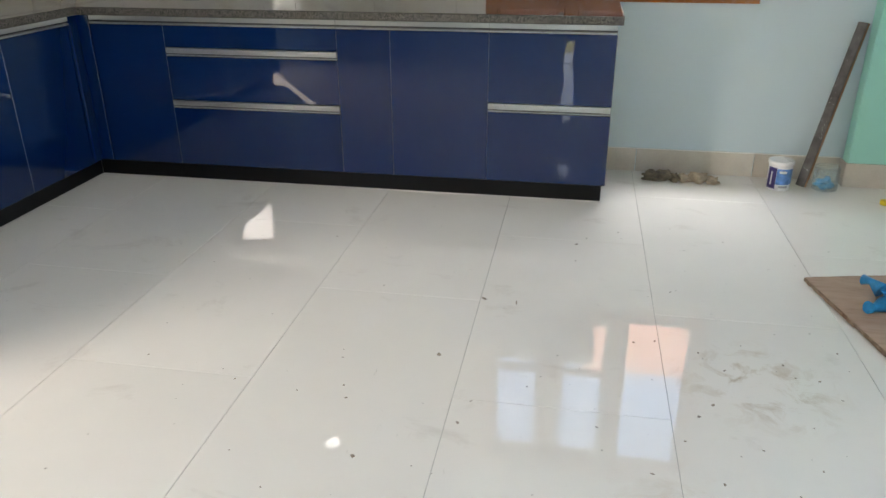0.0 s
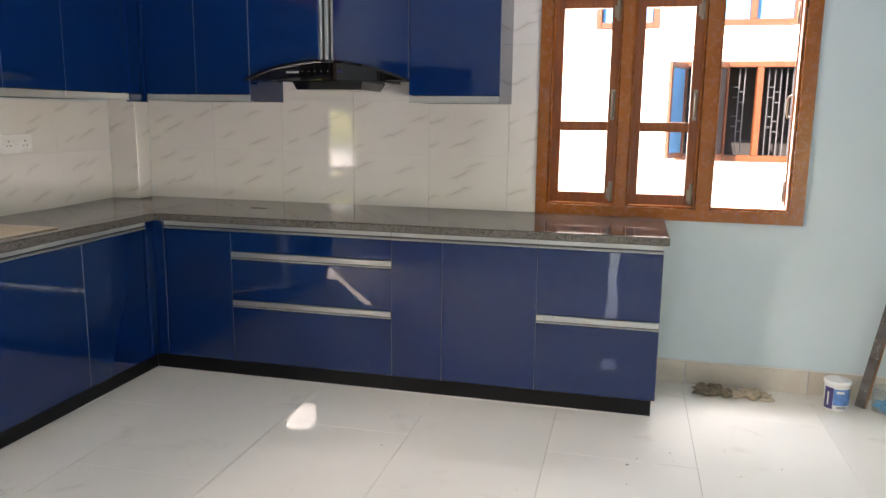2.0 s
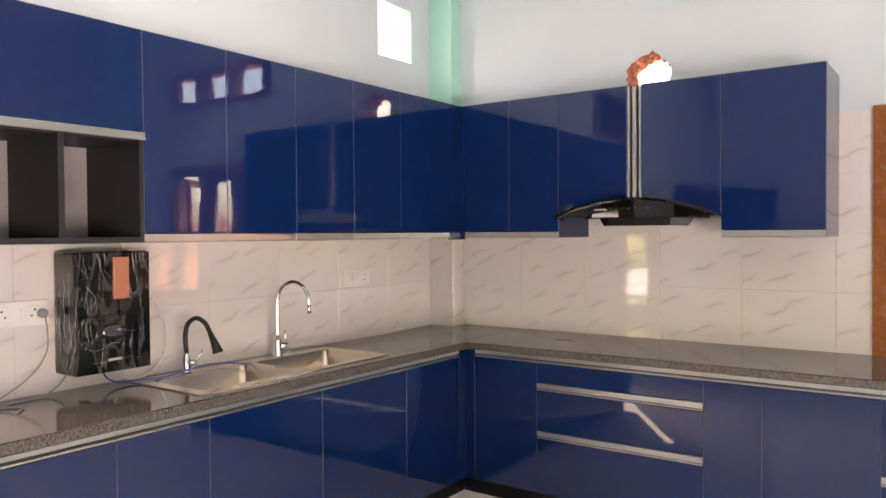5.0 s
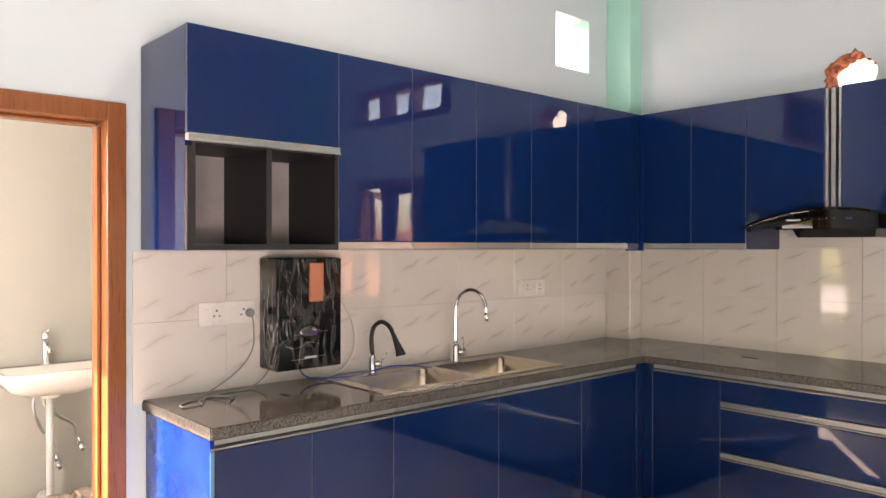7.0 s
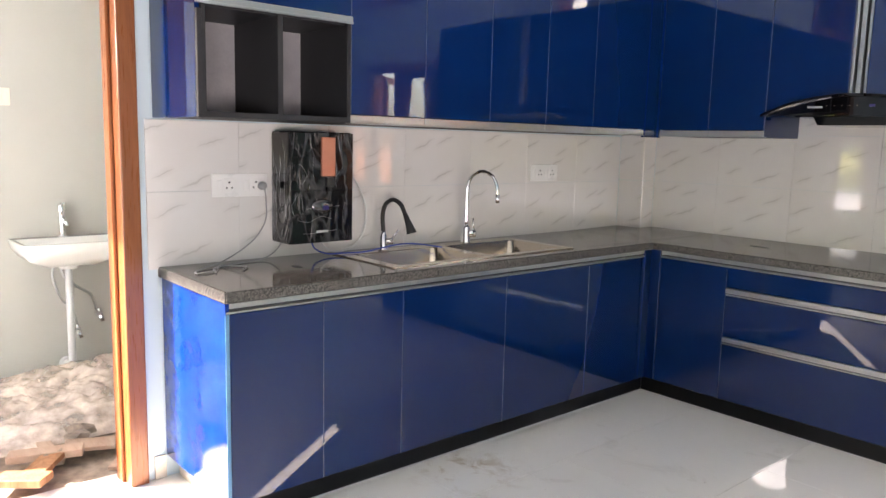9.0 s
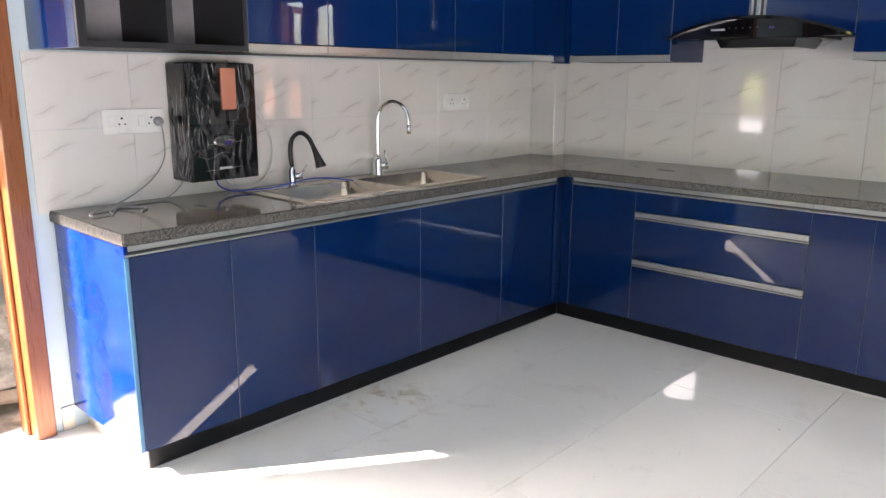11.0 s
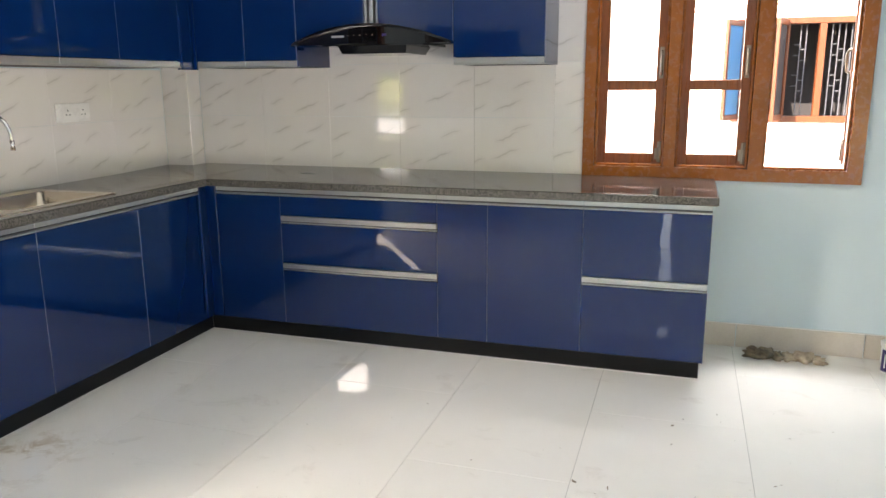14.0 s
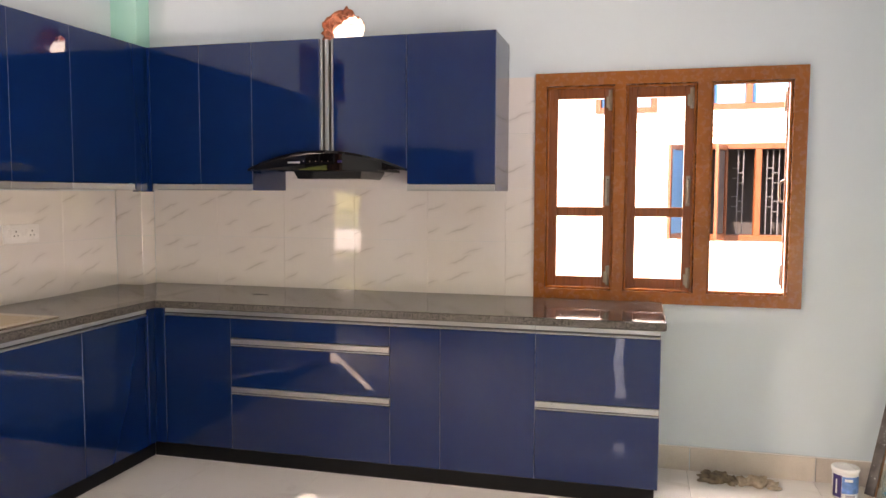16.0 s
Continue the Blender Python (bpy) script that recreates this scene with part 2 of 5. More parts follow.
def make_wrap(name):
    """Black lacquer under loosely stretched clear film; the glints on its folds are painted pale."""
    n = Nodes(name)
    p = n.place("World")
    m = n.mapped(p, (1.0, 2.2, 0.8), (0.5, 0.2, 0))
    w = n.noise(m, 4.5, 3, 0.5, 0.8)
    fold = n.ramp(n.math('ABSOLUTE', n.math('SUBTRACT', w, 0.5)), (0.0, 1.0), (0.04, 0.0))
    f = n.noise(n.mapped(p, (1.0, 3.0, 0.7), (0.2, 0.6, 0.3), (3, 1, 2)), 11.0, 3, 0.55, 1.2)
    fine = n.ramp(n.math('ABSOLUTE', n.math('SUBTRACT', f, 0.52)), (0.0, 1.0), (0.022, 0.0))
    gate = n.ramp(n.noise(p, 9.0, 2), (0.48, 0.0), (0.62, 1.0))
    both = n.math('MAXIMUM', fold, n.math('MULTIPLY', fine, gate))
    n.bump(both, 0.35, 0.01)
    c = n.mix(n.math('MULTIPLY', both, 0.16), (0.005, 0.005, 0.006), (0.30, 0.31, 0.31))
    return n.set(c, 0.10, 0.0, IOR=1.38)


M = {
    "blue": make_blue(),
    # cabinet blue brightened: the sun on the end panel, put into its colour
    "blue_sunlit": plain("sun_brightened_blue_laminate", (0.001, 0.024, 0.20), 0.07, vary=0.3, scale=9.0, bump=0.04, IOR=1.55),
    "sunlit_edge": plain("sunlit_edge_paint", (0.10, 0.26, 0.42), 0.35),
    "groove": plain("painted_groove_shade", (0.09, 0.095, 0.10), 0.4, 0.6),
    "lens": plain("dark_mirror_lens", (0.16, 0.15, 0.15), 0.12, 0.9),
    "crease": make_clear("film_crease_glint", (0.78, 0.79, 0.80), 0.45, 40, 0.2),
    "wall": make_wall("pale_blue_wall_paint", (0.59, 0.695, 0.74)),
    # cream kept darker to hold down the excess light in the passage
    "passage": make_wall("dimmed_cream_wall_paint", (0.44, 0.43, 0.385)),
    "mint": make_wall("mint_green_paint", (0.36, 0.74, 0.63)),
    "ceiling": make_wall("white_ceiling_paint", (0.81, 0.835, 0.82)),
    "plaster": make_wall("white_outside_paint", (0.80, 0.79, 0.76)),
    "tile": make_wall_tile(),
    "grout": plain("pale_grout", (0.60, 0.58, 0.55), 0.8),
    "floor": make_floor_tile(),
    "joint": plain("grey_floor_joint", (0.46, 0.44, 0.40), 0.8),
    "skirt": plain("beige_skirting_tile", (0.62, 0.56, 0.48), 0.18, vary=0.08),
    "granite": make_granite("polished_grey_granite", True),
    "granite_edge": make_granite("rough_cut_granite_edge", False),
    "alu": plain("satin_aluminium", (0.50, 0.515, 0.505), 0.30, 0.95, vary=0.03),
    "alu_dark": plain("gap_shade_and_stain", (0.06, 0.065, 0.07), 0.4, 0.6),
    "steel": make_brushed("brushed_stainless_steel", (0.70, 0.61, 0.49), 0.25, (1, 1, 1)),
    "chrome": plain("chrome", (0.86, 0.87, 0.88), 0.07, 1.0, vary=0.03),
    "kick": plain("matt_black_plinth", (0.006, 0.006, 0.007), 0.4, IOR=1.3),
    "edge_band": plain("pale_blue_edge_band", (0.07, 0.09, 0.17), 0.4),
    "concrete": plain("pale_concrete", (0.68, 0.66, 0.61), 0.9, vary=0.15, scale=2.0, bump=0.3),
    "niche_back": plain("lightened_back_board", (0.30, 0.28, 0.29), 0.45),
    "carcass": plain("charcoal_carcass_board", (0.026, 0.026, 0.028), 0.5, IOR=1.3),
    "wood": make_wood("varnished_orange_wood", (0.26, 0.078, 0.011), (0.33, 0.105, 0.016), 0.26, (0.3, 1, 0.3), 20.0),
    "sash_wood": make_wood("varnished_brown_wood", (0.17, 0.045, 0.009), (0.28, 0.080, 0.016), 0.30),
    "door_wood": make_wood("varnished_door_wood", (0.21, 0.066, 0.021), (0.31, 0.105, 0.034), 0.30),
    "dark_wood": make_wood("dark_stained_wood", (0.045, 0.020, 0.012), (0.10, 0.040, 0.02), 0.25),
    "ply": make_wood("raw_plywood", (0.36, 0.24, 0.17), (0.47, 0.34, 0.25), 0.65, (0.25, 1, 1), 9.0),
    "ply_edge": make_wood("chipped_plywood_edge", (0.13, 0.08, 0.05), (0.42, 0.31, 0.22), 0.8, (1, 1, 9), 14.0),
    "plank_face": plain("grey_stained_plank", (0.11, 0.10, 0.095), 0.6, vary=0.5, scale=14),
    "plank_edge": make_wood("orange_plank_edge", (0.22, 0.10, 0.04), (0.38, 0.19, 0.09), 0.6),
    "brick": make_brick("raw_brick_wall"),
    "broken_brick": plain("broken_red_brick", (0.42, 0.15, 0.075), 0.9, vary=0.45, scale=30, bump=0.6),
    "glass": make_glass("clear_window_glass"),
    "hood_glass": make_black_glass("black_tempered_glass"),
    "hood_body": plain("black_enamel", (0.006, 0.006, 0.007), 0.07, vary=0.05),
    "black": plain("black_rubber", (0.014, 0.014, 0.015), 0.42),
    "wrap": make_wrap("black_panel_under_film"),
    "film": make_clear("crumpled_clear_film", (0.86, 0.71, 0.60), 0.48, 9, 0.25),
    "copper": plain("copper_lacquer", (0.62, 0.25, 0.16), 0.25, 0.35, vary=0.08),
    "white_plastic": plain("white_plastic", (0.86, 0.85, 0.83), 0.28, vary=0.03),
    "cream_plastic": plain("cream_plastic", (0.74, 0.68, 0.56), 0.35, vary=0.04),
    "ceramic": plain("white_glazed_ceramic", (0.80, 0.78, 0.74), 0.08, vary=0.03),
    "pvc": plain("grey_pvc_pipe", (0.55, 0.55, 0.54), 0.35, vary=0.05),
    "cable_grey": plain("grey_cable", (0.30, 0.30, 0.30), 0.45),
    "tube_white": plain("white_water_tube", (0.74, 0.74, 0.72), 0.3),
    "tube_blue": plain("blue_water_tube", (0.03, 0.07, 0.42), 0.3),
    "bag": plain("blue_plastic_bag", (0.02, 0.26, 0.55), 0.3, vary=0.3, scale=25),
    "hinge": plain("worn_steel", (0.30, 0.255, 0.20), 0.42, 0.8),
    "pale_glove": plain("tan_cotton_glove", (0.46, 0.375, 0.27), 0.95, vary=0.35, scale=30, bump=0.5),
    "glove": plain("dirty_cotton_glove", (0.24, 0.19, 0.13), 0.95, vary=0.45, scale=30, bump=0.5),
    "label_purple": plain("purple_label", (0.035, 0.02, 0.13), 0.3),
    "label_blue": plain("blue_label", (0.12, 0.28, 0.62), 0.3, vary=0.4, scale=40),
    "label_white": plain("white_print", (0.80, 0.80, 0.80), 0.35, vary=0.03),
    "print_grey": plain("grey_print", (0.42, 0.42, 0.42), 0.4),
    "yellow": plain("yellow_plastic", (0.75, 0.55, 0.03), 0.4),
    "jar": make_clear("scuffed_clear_plastic", (0.55, 0.75, 0.74), 0.13),
    "foam": plain("white_foam", (0.78, 0.76, 0.72), 0.8, scale=12, bump=0.3),
    "earth": plain("dry_earth", (0.25, 0.20, 0.15), 0.95, vary=0.4, scale=1.2, bump=0.5),
    "debris": plain("dusty_rubble", (0.28, 0.22, 0.17), 0.9, vary=0.4, scale=16, bump=0.5),
    # painted room shade behind the house windows; also one dark pane
    "dark_room": plain("room_shade_and_brown_pane", (0.018, 0.015, 0.015), 0.9),
    "blue_glass": plain("sky_blue_film_glass", (0.08, 0.22, 0.40), 0.3, vary=0.1, IOR=1.12),
    # frame wood darkened so that it does not burn out in the sun
    "house_wood": make_wood("dimmed_house_frame", (0.085, 0.022, 0.006), (0.13, 0.036, 0.010), 0.4),
    "grille": plain("grey_steel_bar", (0.05, 0.05, 0.055), 0.5, 0.0),
    "fleck": plain("dark_dirt_fleck", (0.26, 0.22, 0.17), 0.9, vary=0.4, scale=40),
    "leaf": plain("bright_green_foliage", (0.10, 0.20, 0.03), 0.6, vary=0.6, scale=2.5),
    "grass": plain("sunny_meadow_grass", (0.50, 0.48, 0.05), 0.9, vary=0.5, scale=1.5),
    "terracotta": plain("orange_brick_house", (0.42, 0.17, 0.09), 0.85, vary=0.25, scale=2.0),
    "bark": plain("brown_bark", (0.10, 0.07, 0.05), 0.9, vary=0.4),
}


# ---- mesh helpers ----
def box(bm, x0, x1, y0, y1, z0, z1, bevel=0.0, segments=1):
    x0, x1 = min(x0, x1), max(x0, x1)
    y0, y1 = min(y0, y1), max(y0, y1)
    z0, z1 = min(z0, z1), max(z0, z1)
    made = bmesh.ops.create_cube(bm, size=1.0)
    vs = made["verts"]
    for v in vs:
        v.co = ((x0 + x1) / 2 + v.co.x * (x1 - x0), (y0 + y1) / 2 + v.co.y * (y1 - y0), (z0 + z1) / 2 + v.co.z * (z1 - z0))
    if bevel > 0:
        edges = list({e for v in vs for e in v.link_edges})
        bmesh.ops.bevel(bm, geom=edges, offset=bevel, segments=segments, affect='EDGES', profile=0.6)
    return bm


def boxes(*list_of, bevel=0.0):
    bm = bmesh.new()
    for b in list_of:
        box(bm, *b, bevel=bevel)
    return bm


def one_box(*b, bevel=0.0, segments=1):
    return box(bmesh.new(), *b, bevel=bevel, segments=segments)


def smooth_path(points, steps=8):
    """A Catmull-Rom line through the points."""
    p = [Vector(q) for q in points]
    p = [p[0] * 2 - p[1]] + p + [p[-1] * 2 - p[-2]]
    out = []
    for i in range(1, len(p) - 2):
        a, b, c, d = p[i - 1:i + 3]
        for k in range(steps):
            t = k / steps
            out.append(0.5 * ((2 * b) + (c - a) * t + (2 * a - 5 * b + 4 * c - d) * t * t + (3 * b - a - 3 * c + d) * t ** 3))
    out.append(p[-2])
    return out


def tube(bm, points, radius, sides=10, radii=None):
    pts = [Vector(p) for p in points]
    rings = []
    up = Vector((0.03, 0.07, 1)).normalized()
    for i, p in enumerate(pts):
        d = (pts[min(i + 1, len(pts) - 1)] - pts[max(i - 1, 0)]).normalized()
        side = d.cross(up)
        if side.length < 0.05:
            side = d.cross(Vector((1, 0, 0.1)))
        side.normalize()
        if rings:
            prev = (rings[-1][0].co - pts[i - 1])
            prev = prev - d * prev.dot(d)
            if prev.length > 1e-6:
                side = prev.normalized()
        nrm = side.cross(d)
        r = radii[i] if radii else radius
        rings.append([bm.verts.new(p + r * (math.cos(2 * math.pi * k / sides) * side + math.sin(2 * math.pi * k / sides) * nrm)) for k in range(sides)])
    for a, b in zip(rings, rings[1:]):
        for k in range(sides):
            f = bm.faces.new((a[k], a[(k + 1) % sides], b[(k + 1) % sides], b[k]))
            f.smooth = True
    bm.faces.new(rings[0][::-1])
    bm.faces.new(rings[-1])
    return bm


def lathe(bm, cx, cy, profile, sides=32, close=True):
    rings = [[bm.verts.new((cx + r * math.cos(2 * math.pi * k / sides), cy + r * math.sin(2 * math.pi * k / sides), z)) for k in range(sides)] for r, z in profile]
    for a, b in zip(rings, rings[1:]):
        for k in range(sides):
            f = bm.faces.new((a[k], a[(k + 1) % sides], b[(k + 1) % sides], b[k]))
            f.smooth = True
    if close:
        bm.faces.new(rings[0][::-1])
        bm.faces.new(rings[-1])
    return bm


def mesh_object(name, bm, material):
    me = bpy.data.meshes.new(name)
    bmesh.ops.recalc_face_normals(bm, faces=bm.faces)
    bm.to_mesh(me)
    bm.free()
    me.materials.append(material)
    return new(name, me)


def thing(name, at, label, category, group="", kind=""):
    o = new(name)
    o.empty_display_size = 0.05
    o.location = at
    return tagged(o, label, category, group, kind)


def part(name, bm, material, parent, label=""):
    o = mesh_object(name, bm, material)
    o.parent = parent
    if parent.parent is None and parent.type == 'EMPTY':
        o.matrix_parent_inverse = Matrix.Translation(parent.location).inverted()
    return tagged(o, label)


def solo(name, bm, material, label, category, group="", kind=""):
    return tagged(mesh_object(name, bm, material), label, category, group, kind)


def structure(name, bm, material, label, category):
    return solo(name, bm, material, label, category, kind="structure")


def slab(axis, u, v, w, holes=()):
    """A wall or plate with through openings. axis: the plate's normal, 'x', 'y' or 'z'; u: its run, v: its heights, w: its thickness, each (from, to).
    holes: (u0, u1, v0, v1)."""
    bm = bmesh.new()
    us = sorted({*u, *(h[0] for h in holes), *(h[1] for h in holes)})
    vs = sorted({*v, *(h[2] for h in holes), *(h[3] for h in holes)})
    us = [a for a in us if u[0] <= a <= u[1]]
    vs = [a for a in vs if v[0] <= a <= v[1]]

    def solid(i, j):
        if not (0 <= i < len(us) - 1 and 0 <= j < len(vs) - 1):
            return False
        a, b = (us[i] + us[i + 1]) / 2, (vs[j] + vs[j + 1]) / 2
        return not any(h[0] < a < h[1] and h[2] < b < h[3] for h in holes)

    cache = {}

    def pt(i, j, k):
        if (i, j, k) not in cache:
            a, b, c = us[i], vs[j], w[k]
            cache[i, j, k] = bm.verts.new((c, a, b) if axis == 'x' else (a, c, b) if axis == 'y' else (a, b, c))
        return cache[i, j, k]

    for i in range(len(us) - 1):
        for j in range(len(vs) - 1):
            if not solid(i, j):
                continue
            bm.faces.new([pt(i, j, 0), pt(i + 1, j, 0), pt(i + 1, j + 1, 0), pt(i, j + 1, 0)])
            bm.faces.new([pt(i, j, 1), pt(i, j + 1, 1), pt(i + 1, j + 1, 1), pt(i + 1, j, 1)])
            for di, dj, p, q in ((-1, 0, (i, j), (i, j + 1)), (1, 0, (i + 1, j), (i + 1, j + 1)), (0, -1, (i, j), (i + 1, j)), (0, 1, (i, j + 1), (i + 1, j + 1))):
                if not solid(i + di, j + dj):
                    bm.faces.new([pt(*p, 0), pt(*q, 0), pt(*q, 1), pt(*p, 1)])
    return bm


# ---- large structure ----
CEIL = 3.5
wall_back = structure("wall_back", slab('y', (-0.15, 5.15), (0.0, CEIL), (0.0, 0.15),
                      [(2.608, 3.975, 0.90, 2.13), (2.62, 3.98, 2.65, 2.985), (1.33, 1.61, 2.27, 2.58)]), M["wall"], "pale blue painted plaster wall with a window", "wall")
wall_left = structure("wall_left", slab('x', (-7.0, 0.0), (0.0, CEIL), (-0.15, 0.0),
                      [(-4.415, -3.257, 0.0, 2.066), (-0.65, -0.312, 2.635, 2.975), (-4.45, -3.35, 2.45, 2.92)]), M["wall"], "pale painted plaster wall with a doorway", "wall")
# The opening is unseen, invented to hold the side fill lamp.
wall_right = structure("wall_right", slab('x', (-7.0, 0.0), (0.0, CEIL), (5.0, 5.15), [(-6.1, -3.1, 0.05, 1.50)]), M["wall"], "pale painted plaster wall with an added light opening", "wall")
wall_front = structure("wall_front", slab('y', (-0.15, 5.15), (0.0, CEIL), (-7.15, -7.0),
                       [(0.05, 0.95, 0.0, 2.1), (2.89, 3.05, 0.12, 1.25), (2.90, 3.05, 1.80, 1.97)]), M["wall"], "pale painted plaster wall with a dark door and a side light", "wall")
# Overhang past the left wall is added, unseen, to block sun there.
ceiling = structure("ceiling", one_box(-0.85, 5.15, -7.15, 0.45, CEIL, CEIL + 0.14), M["ceiling"], "white painted flat ceiling with an added overhang", "ceiling")
floor = structure("floor", one_box(-0.15, 5.15, -7.15, 0.15, -0.12, -0.004), M["joint"], "polished cream vitrified tile floor", "floor")

# columns in the two far corners
structure("column_1", one_box(0.0, 0.186, -0.128, 0.0, 0.0, CEIL, bevel=0.004), M["mint"], "mint green painted corner column", "column")
structure("column_2", one_box(4.52, 5.0, -0.095, 0.0, 0.0, CEIL, bevel=0.004), M["mint"], "mint green painted column beside the blue wall", "column")

# hole broken through the wall for the flue
def broken_hole(cx, cz, r, x0, x1, z0, z1, y0, y1):
    rnd = random.Random(5)
    bm = bmesh.new()
    n = 44
    face, tunnel = [], []
    inner, outer = [], []
    for k in range(n):
        a = 2 * math.pi * k / n
        rr = r * (1 + 0.10 * math.sin(5 * a + 1) * 0.4 + rnd.uniform(-0.07, 0.07))
        c, s = math.cos(a), math.sin(a)
        f = min((x1 - cx) / c if c > 1e-6 else (x0 - cx) / c if c < -1e-6 else 9, (z1 - cz) / s if s > 1e-6 else (z0 - cz) / s if s < -1e-6 else 9)
        inner.append((cx + rr * c, cz + rr * s))
        outer.append((cx + f * c, cz + f * s))
    for qx, qz in ((x0, z0), (x0, z1), (x1, z0), (x1, z1)):
        k = min(range(n), key=lambda i: (outer[i][0] - qx) ** 2 + (outer[i][1] - qz) ** 2)
        outer[k] = (qx, qz)
    rings = []
    for y in (y0, y1):
        rings.append(([bm.verts.new((x, y, z)) for x, z in inner], [bm.verts.new((x, y, z)) for x, z in outer]))
    for k in range(n):
        j = (k + 1) % n
        for i, o in rings:
            bm.faces.new((i[k], i[j], o[j], o[k]))
    bm2 = bmesh.new()
    depth = 5
    cols = []
    for d in range(depth + 1):
        y = y0 + (y1 - y0) * d / depth
        cols.append([bm2.verts.new((x + (0 if d == 0 else rnd.uniform(-0.012, 0.012)), y, z + (0 if d == 0 else rnd.uniform(-0.012, 0.012)))) for x, z in inner])
    for a, b in zip(cols, cols[1:]):
        for k in range(n):
            j = (k + 1) % n
            bm2.faces.new((a[k], a[j], b[j], b[k]))
    # rough lip of bared brick round the hole
    lip = []
    for k in range(n):
        a = 2 * math.pi * k / n
        w = 1.0 + rnd.uniform(0.04, 0.12) * (1.0 if math.cos(a) < 0.25 else 0.2)
        x, z = inner[k]
        lip.append(bm2.verts.new((cx + (x - cx) * w, y0 - 0.004, cz + (z - cz) * w)))
    for k in range(n):
        j = (k + 1) % n
        bm2.faces.new((cols[0][k], cols[0][j], lip[j], lip[k]))
    return bm, bm2


hole_face, hole_brick = broken_hole(1.480, 2.415, 0.125, 1.33, 1.61, 2.27, 2.58, 0.0, 0.15)
part("plaster_patch", hole_face, M["wall"], wall_back)
part("broken_brick_edge", hole_brick, M["broken_brick"], wall_back, "ragged red brick edge of the flue hole")

# round ceiling lamp
def lamp_glow(name, colour, strength):
    n = Nodes(name)
    return n.set(colour, 0.3, 0.0, Emission_Strength=strength, Emission_Color=(*colour, 1))


cl = thing("ceiling_light", (0.96, -2.44, CEIL), "small round white ceiling light, switched on", "ceiling light")
part("rim", lathe(bmesh.new(), 0.96, -2.44, [(0.100, CEIL - 0.002), (0.098, CEIL - 0.022), (0.084, CEIL - 0.024), (0.082, CEIL - 0.014)], 32), M["white_plastic"], cl)
part("diffuser", lathe(bmesh.new(), 0.96, -2.44, [(0.0815, CEIL - 0.015), (0.078, CEIL - 0.022), (0.05, CEIL - 0.026), (0.01, CEIL - 0.027)], 32), lamp_glow("lamp_diffuser", (1.0, 0.97, 0.92), 14.0), cl, "glowing white diffuser")

# skirting
def skirting(name, pieces):
    t = thing(name, (3.3, 0, 0), "beige ceramic skirting tiles along the wall", "skirting", kind="structure")
    for b in pieces:
        part("skirting_tile", one_box(*b, bevel=0.0015), M["skirt"], t)


skirting("baseboard", [(3.28, 3.456, -0.012, -0.001, 0.0, 0.127), (3.460, 4.076, -0.012, -0.001, 0.0, 0.127), (4.080, 4.507, -0.012, -0.001, 0.0, 0.127),
                       (4.509, 4.519, -0.095, -0.001, 0.0, 0.125), (4.509, 4.998, -0.107, -0.096, 0.0, 0.127)])
part("filler_line", boxes((3.28, 3.70, -0.0105, -0.001, 0.1272, 0.1305), (3.70, 4.12, -0.0118, -0.001, 0.1272, 0.1318), (4.12, 4.507, -0.0108, -0.001, 0.1272, 0.1308), bevel=0.001), M["plaster"], scene.objects["baseboard"], "thin white filler line")
skirting("baseboard", [(0.001, 0.012, -3.228, -3.18, 0.0, 0.10)])
skirting("baseboard", [(4.988, 4.999, -3.09, -0.11, 0.0, 0.127)])

# ---- kitchen window ----
def bars(parent, name, mat, specs, bevel=0.004):
    for s in specs:
        part(name, one_box(*s, bevel=bevel, segments=2), mat, parent)


win = thing("window_1", (3.29, 0.05, 0.90), "varnished orange wood window with three casements, one open", "window", kind="structure")
F0, F1 = -0.032, 0.11
fr = part("window_frame", slab('y', (2.608, 3.975), (0.90, 2.13), (F0, F1), [(2.668, 3.03, 0.962, 2.062), (3.088, 3.447, 0.962, 2.062), (3.515, 3.908, 0.962, 2.062)]), M["wood"], win)


def stops(x0, x1, z0, z1, y):
    w = 0.013
    return boxes((x0, x0 + w, y, y + 0.02, z0, z1), (x1 - w, x1, y, y + 0.02, z0, z1), (x0 + w, x1 - w, y, y + 0.02, z1 - w, z1), (x0 + w, x1 - w, y, y + 0.02, z0, z0 + w), bevel=0.003)


for x0, x1 in ((2.669, 3.029), (3.089, 3.446), (3.516, 3.907)):
    part("frame_bead", stops(x0, x1, 0.963, 2.061, -0.006), M["wood"], fr)


